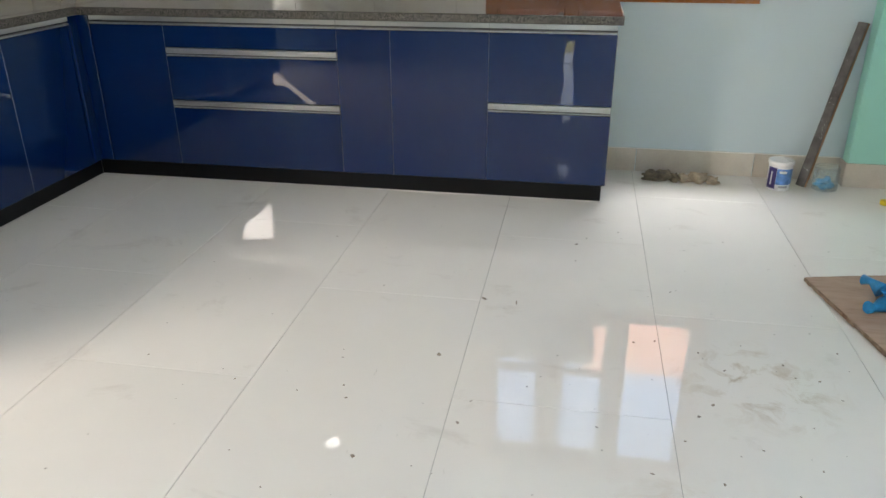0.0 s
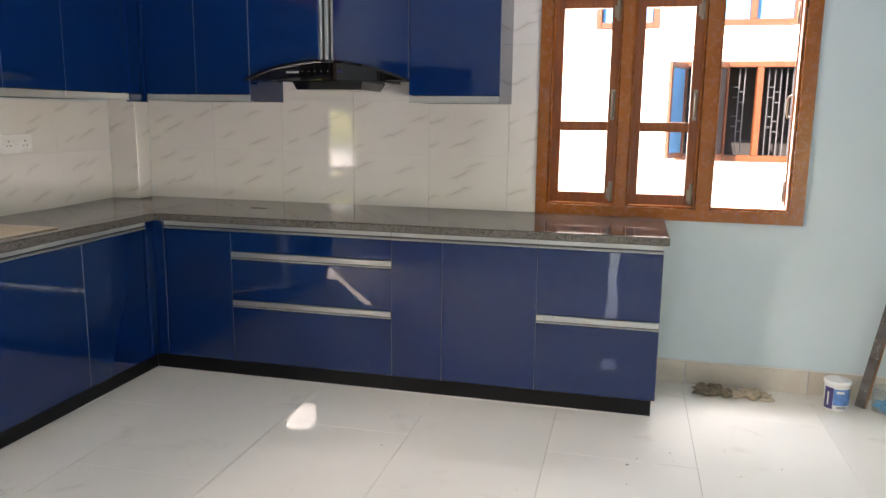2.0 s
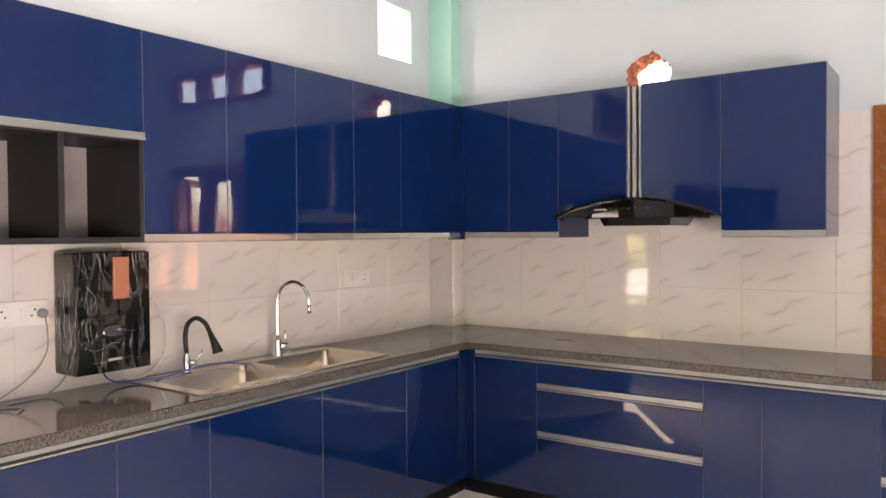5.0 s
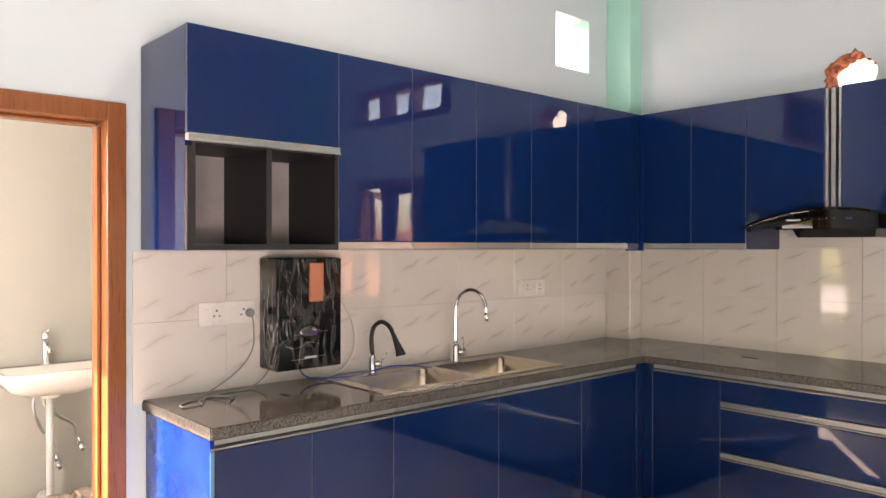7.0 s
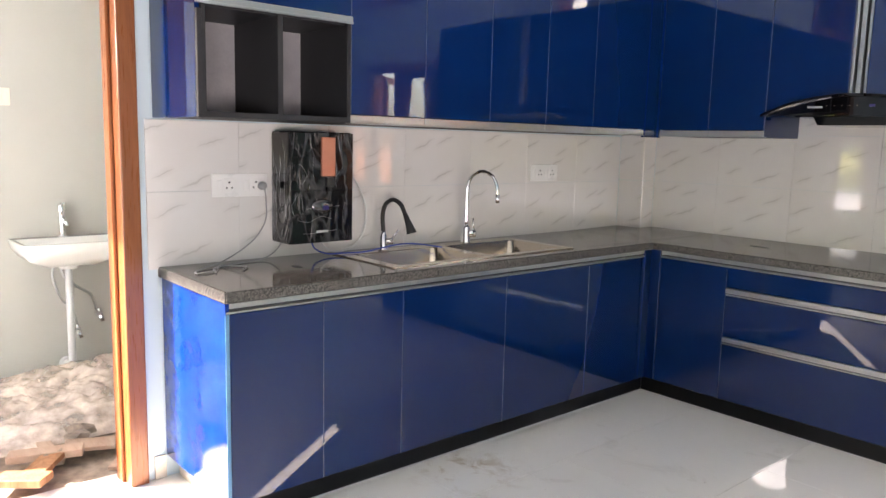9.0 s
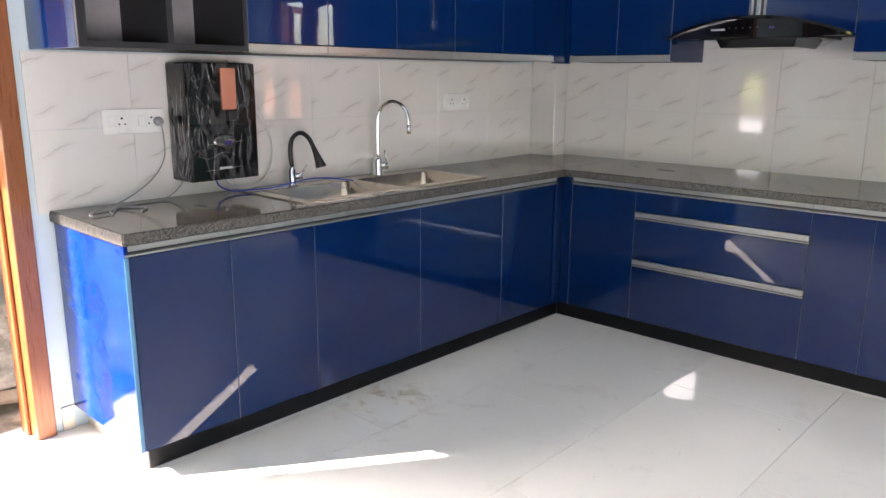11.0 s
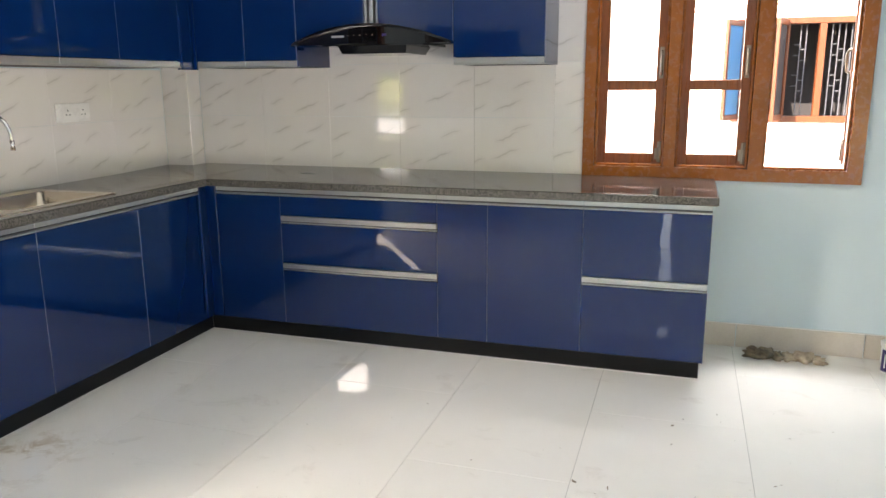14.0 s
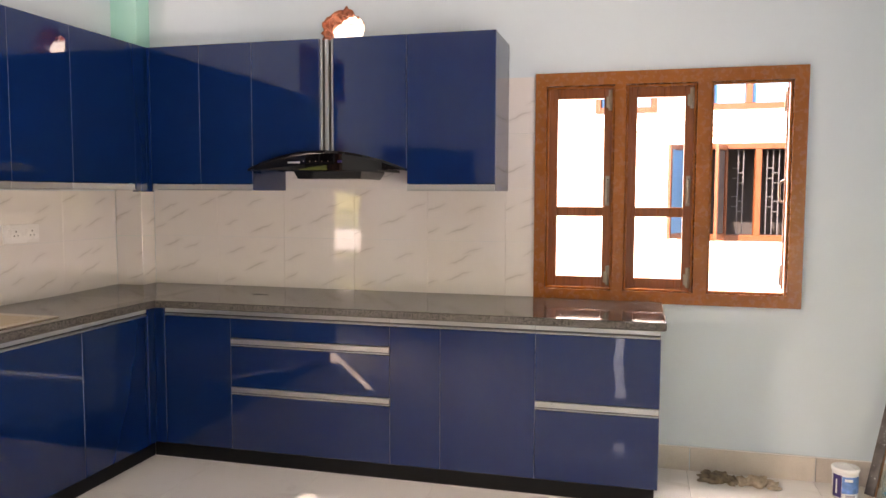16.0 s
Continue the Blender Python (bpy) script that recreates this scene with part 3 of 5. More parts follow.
def sash(parent, x0, x1, z0, z1, y0, y1, mid, m=None):
    """A casement with one glazing bar, as parts in the closed position."""
    e = 0.058
    s = part("casement", boxes((x0, x0 + e, y0, y1, z0, z1), (x1 - e, x1, y0, y1, z0, z1), (x0 + e, x1 - e, y0, y1, z1 - 0.064, z1), (x0 + e, x1 - e, y0, y1, z0, z0 + 0.066),
             (x0 + e, x1 - e, y0 + 0.004, y1 - 0.004, mid - 0.026, mid + 0.026), bevel=0.003), M["sash_wood"], parent, "brown casement with one glazing bar")
    kids = []
    for a, b in ((z0 + 0.067, mid - 0.027), (mid + 0.027, z1 - 0.065)):
        g = part("pane", one_box(x0 + e + 0.001, x1 - e - 0.001, (y0 + y1) / 2 - 0.002, (y0 + y1) / 2 + 0.002, a, b), M["glass"], s)
        g.visible_shadow = False
        kids.append(g)
    for z in (z0 + 0.02, z1 - 0.13):
        bm = boxes((x1 - 0.036, x1 - 0.015, y0 - 0.006, y0 - 0.001, z, z + 0.11), (x1 - 0.048, x1 - 0.030, y0 - 0.010, y0 - 0.001, z + 0.015, z + 0.075), bevel=0.002)
        tube(bm, [(x1 - 0.018, y0 - 0.009, z), (x1 - 0.018, y0 - 0.009, z + 0.11)], 0.0065, 8)
        part("hinge", bm, M["hinge"], s, "steel hinge")
    bm = bmesh.new()
    tube(bm, smooth_path([(x1 - 0.034, y0 - 0.001, 1.44), (x1 - 0.034, y0 - 0.028, 1.455), (x1 - 0.034, y0 - 0.030, 1.54), (x1 - 0.034, y0 - 0.001, 1.56)], 5), 0.007, 8)
    box(bm, x1 - 0.045, x1 - 0.023, y0 - 0.004, y0 - 0.0005, 1.42, 1.58, bevel=0.001)
    part("handle", bm, M["hinge"], s, "satin steel pull handle")
    return s


sash(win, 2.6675, 3.0305, 0.9635, 2.0605, 0.0215, 0.064, 1.386)
sash(win, 3.0875, 3.4475, 0.9635, 2.0605, 0.0215, 0.064, 1.386)
opened = sash(win, 3.523, 3.893, 0.978, 2.046, 0.070, 0.112, 1.386)
# the third casement swings outwards on its far stile
hinge_at = Matrix.Translation((3.900, 0.115, 0))
opened.matrix_basis = Matrix.Translation((0.04, 0.0, 0.0)) @ hinge_at @ Matrix.Rotation(math.radians(-116), 4, 'Z') @ hinge_at.inverted()

vent = thing("window_2", (3.3, 0.05, 2.65), "varnished wood ventilator window above the kitchen window", "window", kind="structure")
part("window_frame", boxes((2.62, 2.69, F0, F1, 2.65, 2.985), (3.91, 3.98, F0, F1, 2.65, 2.985), (2.69, 3.91, F0, F1, 2.93, 2.985), (2.69, 3.91, F0, F1, 2.65, 2.71),
     (3.06, 3.12, F0, F1, 2.71, 2.93), (3.48, 3.54, F0, F1, 2.71, 2.93), bevel=0.004), M["wood"], vent)
for x0, x1 in ((2.692, 3.058), (3.122, 3.478), (3.542, 3.908)):
    p = part("pane", one_box(x0, x1, 0.04, 0.044, 2.712, 2.928), M["glass"], vent)
    p.visible_shadow = False

vent2 = thing("window_3", (-0.05, -3.9, 2.45), "dark wood ventilator window above the doorway", "window", kind="structure")
part("window_frame", boxes((-0.12, 0.02, -4.45, -4.39, 2.45, 2.92), (-0.12, 0.02, -3.41, -3.35, 2.45, 2.92), (-0.12, 0.02, -4.39, -3.41, 2.86, 2.92), (-0.12, 0.02, -4.39, -3.41, 2.45, 2.51),
     (-0.12, 0.02, -3.93, -3.87, 2.51, 2.86), bevel=0.004), M["sash_wood"], vent2)
for y0, y1 in ((-4.388, -3.932), (-3.868, -3.412)):
    p = part("pane", one_box(-0.06, -0.056, y0, y1, 2.512, 2.858), M["glass"], vent2)
    p.visible_shadow = False

# door frame in the left wall
dframe = thing("door_1", (-0.05, -3.75, 0), "varnished orange-brown wooden door frame without a leaf", "door frame", kind="structure")
for b in ((-0.11, 0.028, -3.33, -3.258, 0.0, 2.064), (-0.11, 0.028, -4.414, -4.32, 0.0, 2.064), (-0.11, 0.028, -4.32, -3.33, 1.99, 2.064)):
    part("jamb", one_box(*b, bevel=0.006, segments=2), M["door_wood"], dframe)
for b in ((-0.11, -0.045, -3.345, -3.331, 0.0, 1.975), (-0.11, -0.045, -4.319, -4.305, 0.0, 1.975), (-0.11, -0.045, -4.305, -3.345, 1.976, 1.989)):
    part("rebate", one_box(*b, bevel=0.003), M["door_wood"], dframe)

structure("trim_reveal", one_box(-0.148, -0.002, -0.3190, -0.3125, 2.636, 2.974), M["mint"], "mint painted reveal of the wall opening", "trim")

# closed doors and side light at the near end of the room
d2 = thing("door_2", (0.5, -7.05, 0), "dark stained closed wooden door", "door", kind="structure")
part("door_leaf", one_box(0.11, 0.89, -7.08, -7.04, 0.01, 2.03, bevel=0.003), M["dark_wood"], d2)
part("door_frame", boxes((0.05, 0.11, -7.12, -6.985, 0, 2.1), (0.89, 0.95, -7.12, -6.985, 0, 2.1), (0.11, 0.89, -7.12, -6.985, 2.03, 2.1), bevel=0.004), M["dark_wood"], d2)
for x0, x1 in ((0.2, 0.46), (0.54, 0.8)):
    for z0, z1 in ((0.2, 0.9), (1.05, 1.85)):
        part("panel", one_box(x0, x1, -7.039, -7.028, z0, z1, bevel=0.008), M["dark_wood"], d2)
d3 = thing("door_3", (-0.05, -6.35, 0), "dark stained closed wooden door in a side wall", "door", kind="structure")
part("door_leaf", one_box(0.004, 0.030, -6.80, -5.86, 0.01, 2.05, bevel=0.003), M["dark_wood"], d3)
part("door_frame", boxes((0.002, 0.045, -5.858, -5.79, 0, 2.12), (0.002, 0.045, -6.87, -6.802, 0, 2.12), (0.002, 0.045, -6.802, -5.858, 2.052, 2.12), bevel=0.004), M["dark_wood"], d3)
for y0, y1 in ((-6.70, -6.38), (-6.28, -5.96)):
    for z0, z1 in ((0.2, 0.9), (1.05, 1.85)):
        part("panel", one_box(0.0305, 0.042, y0, y1, z0, z1, bevel=0.008), M["dark_wood"], d3)
w4 = thing("window_4", (2.97, -7.05, 0.12), "tall narrow side light with steel bars", "window", kind="structure")
part("window_frame", boxes((2.89, 2.905, -7.12, -6.99, 0.12, 1.25), (3.035, 3.05, -7.12, -6.99, 0.12, 1.25), (2.905, 3.035, -7.12, -6.99, 1.22, 1.25), (2.905, 3.035, -7.12, -6.99, 0.12, 0.15)), M["wood"], w4)
for z in (0.45, 0.75, 1.0):
    part("bar", one_box(2.905, 3.035, -7.06, -7.05, z, z + 0.012), M["grille"], w4)

# ---- base cabinets ----
# run 'back': along x, deep in -y; run 'left': along -y, deep in x
def rbox(run, a0, a1, d0, d1, z0, z1):
    return (a0, a1, -d1, -d0, z0, z1) if run == "back" else (d0, d1, -a1, -a0, z0, z1)


def front(run, parent, name, a0, a1, z0, z1, face, label=""):
    """A door or drawer front with its pale edge band."""
    o = part(name, one_box(*rbox(run, a0 + 0.0015, a1 - 0.0015, face - 0.018, face, z0, z1), bevel=0.0015), M["blue"], parent, label)
    part("edge_band", one_box(*rbox(run, a1 - 0.0011, a1 + 0.0011, face - 0.014, face - 0.0012, z0, z1)), M["edge_band"], o)
    return o


def top_profile(run, parent, a0, a1, face=0.60):
    bm = boxes(rbox(run, a0 + 0.001, a1 - 0.001, face - 0.04, face - 0.002, 0.832, 0.858), rbox(run, a0 + 0.001, a1 - 0.001, face - 0.04, face + 0.001, 0.852, 0.858), rbox(run, a0 + 0.001, a1 - 0.001, face - 0.04, face + 0.001, 0.814, 0.822), bevel=0.001)
    o = part("handle_profile", bm, M["alu"], parent, "satin aluminium handle profile")
    # Dark strip paints the shade inside the profile's recess.
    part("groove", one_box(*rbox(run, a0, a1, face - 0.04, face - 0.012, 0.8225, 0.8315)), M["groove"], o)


def grip(run, parent, a0, a1, z0, z1, face=0.60):
    bm = boxes(rbox(run, a0 + 0.002, a1 - 0.002, face - 0.02, face + 0.004, z0 + 0.013, z1), rbox(run, a0 + 0.002, a1 - 0.002, face - 0.02, face + 0.001, z0, z0 + 0.006), bevel=0.0012)
    o = part("handle_profile", bm, M["alu"], parent, "satin aluminium handle profile")
    # The grip's recess gets its shade as a dark strip too.
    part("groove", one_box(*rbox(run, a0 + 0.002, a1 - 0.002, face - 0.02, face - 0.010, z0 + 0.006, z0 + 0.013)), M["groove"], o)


def unit(run, a0, a1, label, z0=0.10, z1=0.85, depth=0.58, name="base_cabinet"):
    at = (((a0 + a1) / 2, -0.3, z0) if run == "back" else (0.3, -(a0 + a1) / 2, z0))
    t = thing(name, at, label, "cabinet", "fitted kitchen cabinets")
    part("body", one_box(*rbox(run, a0 + 0.0005, a1 - 0.0005, 0.03, depth, z0, z1)), M["carcass"], t)
    return t


DT = 0.812
u = unit("back", 0.665, 1.064, "glossy navy blue base cabinet with one door")
front("back", u, "door", 0.665, 1.064, 0.10, DT, 0.60)
top_profile("back", u, 0.665, 1.064)
u = unit("back", 1.064, 1.960, "glossy navy blue three-drawer base cabinet with aluminium grips")
front("back", u, "drawer_front", 1.064, 1.960, 0.708, DT, 0.60)
grip("back", u, 1.064, 1.960, 0.665, 0.704)
front("back", u, "drawer_front", 1.064, 1.960, 0.443, 0.662, 0.60)
grip("back", u, 1.064, 1.960, 0.402, 0.440)
front("back", u, "drawer_front", 1.064, 1.960, 0.10, 0.399, 0.60)
top_profile("back", u, 1.064, 1.960)
u = unit("back", 1.960, 2.697, "glossy navy blue two-door base cabinet")
front("back", u, "door", 1.960, 2.224, 0.10, DT, 0.60)
front("back", u, "door", 2.224, 2.697, 0.10, DT, 0.60)
top_profile("back", u, 1.960, 2.697)
u = unit("back", 2.697, 3.262, "glossy navy blue two-drawer base cabinet at the counter end")
front("back", u, "drawer_front", 2.697, 3.276, 0.487, DT, 0.60)
grip("back", u, 2.697, 3.276, 0.444, 0.484)
front("back", u, "drawer_front", 2.697, 3.276, 0.10, 0.441, 0.60)
top_profile("back", u, 2.697, 3.276)
part("end_panel", one_box(3.2625, 3.276, -0.58, -0.004, 0.10, 0.857, bevel=0.001), M["blue"], u)

u = unit("left", 0.665, 1.158, "glossy navy blue base cabinet with one door")
front("left", u, "door", 0.665, 1.158, 0.10, DT, 0.60)
top_profile("left", u, 0.665, 1.158)
u = unit("left", 1.158, 2.390, "glossy navy blue two-door cabinet under the sink", z1=0.66)
front("left", u, "door", 1.158, 1.774, 0.10, DT, 0.60)
front("left", u, "door", 1.774, 2.390, 0.10, DT, 0.60)
top_profile("left", u, 1.158, 1.774)
top_profile("left", u, 1.774, 2.390)
u = unit("left", 2.390, 3.160, "glossy navy blue two-door base cabinet at the counter end")
front("left", u, "door", 2.390, 2.776, 0.10, DT, 0.60)
front("left", u, "door", 2.776, 3.162, 0.10, DT, 0.60)
top_profile("left", u, 2.390, 2.776)
top_profile("left", u, 2.776, 3.176)
part("end_panel", one_box(0.01, 0.60, -3.178, -3.1625, 0.10, 0.857, bevel=0.001), M["blue_sunlit"], u, "blue gloss end panel with sun painted into its colour")
# Thin bright strip paints the sun catching the panel's edge.
part("edge_band", one_box(0.6003, 0.6022, -3.1785, -3.1645, 0.10, 0.812), M["sunlit_edge"], u, "panel edge with its sunlit line painted on")

corner = thing("corner_filler", (0.63, -0.63, 0.1), "glossy blue filler posts in the inner cabinet corner", "cabinet", "fitted kitchen cabinets")
part("post", one_box(0.60, 0.662, -0.60, -0.585, 0.10, 0.855, bevel=0.001), M["blue"], corner)
part("post", one_box(0.585, 0.60, -0.662, -0.585, 0.10, 0.855, bevel=0.001), M["blue"], corner)

pl = thing("plinth", (0.55, -0.55, 0), "matt black plinth under the base cabinets", "plinth")
part("plinth_board", one_box(0.552, 3.262, -0.552, -0.536, 0.0, 0.099, bevel=0.001), M["kick"], pl)
part("plinth_board", one_box(0.536, 0.552, -3.13, -0.552, 0.0, 0.099, bevel=0.001), M["kick"], pl)
part("plinth_end", one_box(0.02, 0.5355, -3.13, -3.118, 0.0, 0.099, bevel=0.001), M["skirt"], pl, "beige tiled plinth end")
part("plinth_end", one_box(3.25, 3.262, -0.5355, -0.01, 0.0, 0.099, bevel=0.001), M["kick"], pl)
part("sealant_bead", one_box(0.5525, 3.262, -0.555, -0.5525, 0.0, 0.005), M["grout"], pl)
part("sealant_bead", one_box(0.5525, 0.555, -3.13, -0.555, 0.0, 0.005), M["grout"], pl)

# ---- granite worktop with the sink cut out ----
SX0, SX1, SY0, SY1 = 0.100, 0.545, -2.395, -1.265
top = thing("worktop", (0.3, -1.5, 0.86), "speckled grey granite worktop round the corner", "worktop")
bm = slab('z', (0.003, 3.292), (-3.184, -0.003), (0.859, 0.90), [(0.628, 3.292, -3.184, -0.628), (SX0, SX1, SY0, SY1)])
for v in bm.verts:
    if v.co.z > 0.89 and v.co.y > -0.01:
        v.co.z += 0.0105
    elif v.co.z > 0.89 and v.co.x > 0.6 and abs(v.co.y + 0.628) < 0.002:
        v.co.z -= 0.003
part("slab", bm, M["granite"], top)


def edge_strip(b):
    return one_box(*b, bevel=0.006, segments=3)


part("front_edge", edge_strip((0.6285, 3.296, -0.634, -0.6285, 0.859, 0.8965)), M["granite_edge"], top, "rough sawn granite edge")
part("front_edge", edge_strip((0.6285, 0.634, -3.188, -0.6345, 0.859, 0.899)), M["granite_edge"], top, "rough sawn granite edge")
part("end_edge", edge_strip((3.2925, 3.298, -0.628, -0.003, 0.859, 0.899)), M["granite_edge"], top, "rough sawn granite edge")
part("end_edge", edge_strip((0.003, 0.628, -3.190, -3.1845, 0.859, 0.899)), M["granite_edge"], top, "rough sawn granite edge")

# ---- wall cabinets ----
UT, UD, UB = 2.297, 1.532, 1.494


def under_profile(run, t, a0, a1, face):
    o = part("handle_profile", boxes(rbox(run, a0 + 0.001, a1 - 0.001, face - 0.045, face - 0.006, UB + 0.006, UD - 0.003), rbox(run, a0 + 0.001, a1 - 0.001, face - 0.045, face + 0.001, UB, UB + 0.005), bevel=0.001), M["alu"], t, "satin aluminium handle profile")
    return o


def wall_unit(run, cuts, face, label, z0=UB, lap=0.0):
    at = ((cuts[0], -face / 2, z0) if run == "back" else (face / 2, -cuts[0], z0))
    t = thing("wall_cabinet", at, label, "cabinet", "fitted kitchen cabinets")
    low = z0 + 0.002
    part("body", one_box(*rbox(run, cuts[0] + 0.0005, cuts[-1] - 0.0005, 0.010, face - 0.0455 if z0 == UB else face - 0.02, low, UT - 0.001)), M["carcass"], t)
    for a, b in zip(cuts, cuts[1:]):
        b += lap * (b == cuts[-1])
        front(run, t, "door", a, b, UD if z0 == UB else z0, UT, face)
        if z0 == UB:
            under_profile(run, t, a, b, face)
    return t


LF, BF = 0.455, 0.412
wall_unit("left", (0.530, 1.008), LF, "glossy navy blue wall cabinet with one door beside the corner")
wall_unit("left", (1.008, 1.386, 1.780), LF, "glossy navy blue two-door wall cabinet above the sink")
wall_unit("left", (1.780, 2.175, 2.561), LF, "glossy navy blue two-door wall cabinet above the sink")
wall_unit("back", (0.472, 0.785, 1.105), BF, "glossy navy blue two-door wall cabinet beside the cooker hood")
t = wall_unit("back", (1.108, 1.505), BF, "short glossy navy blue wall cabinet over the cooker hood", 1.613)
t = wall_unit("back", (1.585, 1.990), BF, "short glossy navy blue wall cabinet over the cooker hood", 1.613)
t = wall_unit("back", (1.992, 2.444), BF, "glossy navy blue wall cabinet beside the window", lap=0.014)
part("end_panel", one_box(2.4445, 2.4575, -0.3935, -0.010, 1.496, UT, bevel=0.001), M["blue"], t)
# the side of the two-door unit that faces the hood
part("end_panel", one_box(1.1055, 1.1075, -0.405, -0.012, 1.497, UT - 0.002), M["blue"], [o for o in scene.objects if o.name == "wall_cabinet.003"][0])
cf = thing("corner_filler", (0.45, -0.45, 1.5), "glossy blue filler posts in the wall cabinet corner", "cabinet", "fitted kitchen cabinets")
part("post", one_box(0.430, LF, -0.5285, -0.395, UB - 0.008, UT, bevel=0.001), M["blue"], cf)
part("post", one_box(LF + 0.0005, 0.470, -0.412, -0.395, UB - 0.008, UT, bevel=0.001), M["blue"], cf)

# open niche unit at the end of the run
nt = thing("wall_cabinet", (0.22, -2.86, 1.5), "blue wall cabinet with a charcoal open niche of two bays", "cabinet", "fitted kitchen cabinets")
for board in ((0.010, LF - 0.004, -2.5785, -2.562, 1.497, 2.295), (0.010, LF - 0.004, -3.179, -3.165, 1.497, 1.908), (0.010, LF - 0.004, -3.1648, -2.5787, 1.497, 1.518),
              (0.010, LF - 0.02, -3.1648, -2.5787, 1.878, 2.295), (0.0865, LF - 0.008, -2.884, -2.862, 1.5182, 1.8778)):
    part("carcass_board", one_box(*board), M["carcass"], nt)
# Same charcoal board; the light reaching it is put into the colour.
part("back_board", one_box(0.072, 0.086, -3.1645, -2.579, 1.5185, 1.8775), M["niche_back"], nt, "charcoal back board lightened for the light on it")
front("left", nt, "flap_door", 2.562, 3.197, 1.914, UT, LF)
part("end_panel", one_box(0.010, LF - 0.0185, -3.197, -3.1795, 1.496, UT, bevel=0.001), M["blue"], nt)
part("end_strip", one_box(LF - 0.018, LF - 0.0005, -3.197, -3.1795, 1.496, 1.866, bevel=0.0008), M["carcass"], nt)
part("handle_profile", boxes((LF - 0.018, LF + 0.012, -3.197, -2.562, 1.886, 1.911), (LF + 0.0122, LF + 0.016, -3.197, -2.562, 1.881, 1.890), bevel=0.0015), M["alu"], nt, "pale aluminium handle profile")
for k in range(8):
    part("shelf_pin_hole", tube(bmesh.new(), [(LF - 0.03, -2.5795, 1.60 + 0.032 * k), (LF - 0.03, -2.5802, 1.60 + 0.032 * k)], 0.003, 6), M["kick"], nt)


# ---- cooker hood and flue ----
hood = thing("cooker_hood", (1.545, -0.25, 1.6), "black curved-glass cooker hood under the wall cabinets", "cooker hood")


def arc_z(x):
    return 1.612 + 0.092 * (1 - ((x - 1.547) / 0.447) ** 2)


def crescent(x0, x1, y_front, y_back, top, low, steps=36, bow=0.0, lean=0.0):
    """A bar under the arc: top and low give its upper and lower line at x."""
    bm = bmesh.new()
    rows = []
    for k in range(steps + 1):
        x = x0 + (x1 - x0) * k / steps
        b = bow * (1 - ((x - 1.547) / 0.447) ** 2)
        rows.append([bm.verts.new(c) for c in ((x, y_front - b - lean * (top(x) - low(x)), top(x)), (x, y_back, top(x)), (x, y_back, low(x)), (x, y_front - b, low(x)))])
    for a, b in zip(rows, rows[1:]):
        for k in range(4):
            bm.faces.new((a[k], a[(k + 1) % 4], b[(k + 1) % 4], b[k]))
    bm.faces.new(rows[0])
    bm.faces.new(rows[-1][::-1])
    return bm


part("glass_canopy", crescent(1.100, 1.994, -0.455, -0.4135, arc_z, lambda x: arc_z(x) - 0.013, bow=0.05), M["hood_glass"], hood, "black curved tempered glass")
body = part("fascia", crescent(1.135, 1.960, -0.440, -0.4140, lambda x: arc_z(x) - 0.0133, lambda x: 1.604, 24, lean=0.046), M["hood_glass"], hood, "glossy black control fascia")
part("motor_body", one_box(1.262, 1.832, -0.4135, -0.03, 1.598, 1.612), M["hood_body"], hood)
bm = bmesh.new()
v = [bm.verts.new(c) for c in ((1.352, -0.41, 1.5978), (1.742, -0.41, 1.5978), (1.742, -0.03, 1.5978), (1.352, -0.03, 1.5978), (1.368, -0.39, 1.558), (1.728, -0.39, 1.558), (1.720, -0.05, 1.558), (1.375, -0.05, 1.558))]
for q in ((0, 1, 2, 3), (4, 5, 6, 7), (0, 1, 5, 4), (1, 2, 6, 5), (2, 3, 7, 6), (3, 0, 4, 7)):
    bm.faces.new([v[i] for i in q])
part("oil_collector", bm, M["hood_body"], hood)
part("brand_bar", one_box(1.335, 1.405, -0.4450, -0.4425, 1.640, 1.650), M["print_grey"], body, "grey printed bar")
for k in range(5):
    part("button", one_box(1.425 + 0.035 * k, 1.428 + 0.035 * k, -0.4450, -0.4425, 1.648, 1.653), M["hinge"], body)
part("display", one_box(1.620, 1.645, -0.4450, -0.4425, 1.643, 1.655), M["label_purple"], body)

flue = thing("flue_cover", (1.545, -0.2, 1.7), "ribbed stainless steel flue cover between wall cabinets", "flue")
# Near-black cover puts shade into the gaps between the ribs.
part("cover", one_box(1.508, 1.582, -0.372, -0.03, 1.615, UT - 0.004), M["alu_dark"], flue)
for x0, x1 in ((1.507, 1.521), (1.534, 1.556), (1.569, 1.583)):
    part("rib", one_box(x0, x1, -0.402, -0.3725, 1.615, UT - 0.004, bevel=0.002), M["alu"], flue, "satin aluminium strip")

# ---- sink and taps ----
sink = thing("sink", (0.32, -1.83, 0.90), "double-bowl stainless steel sink set in granite", "sink")


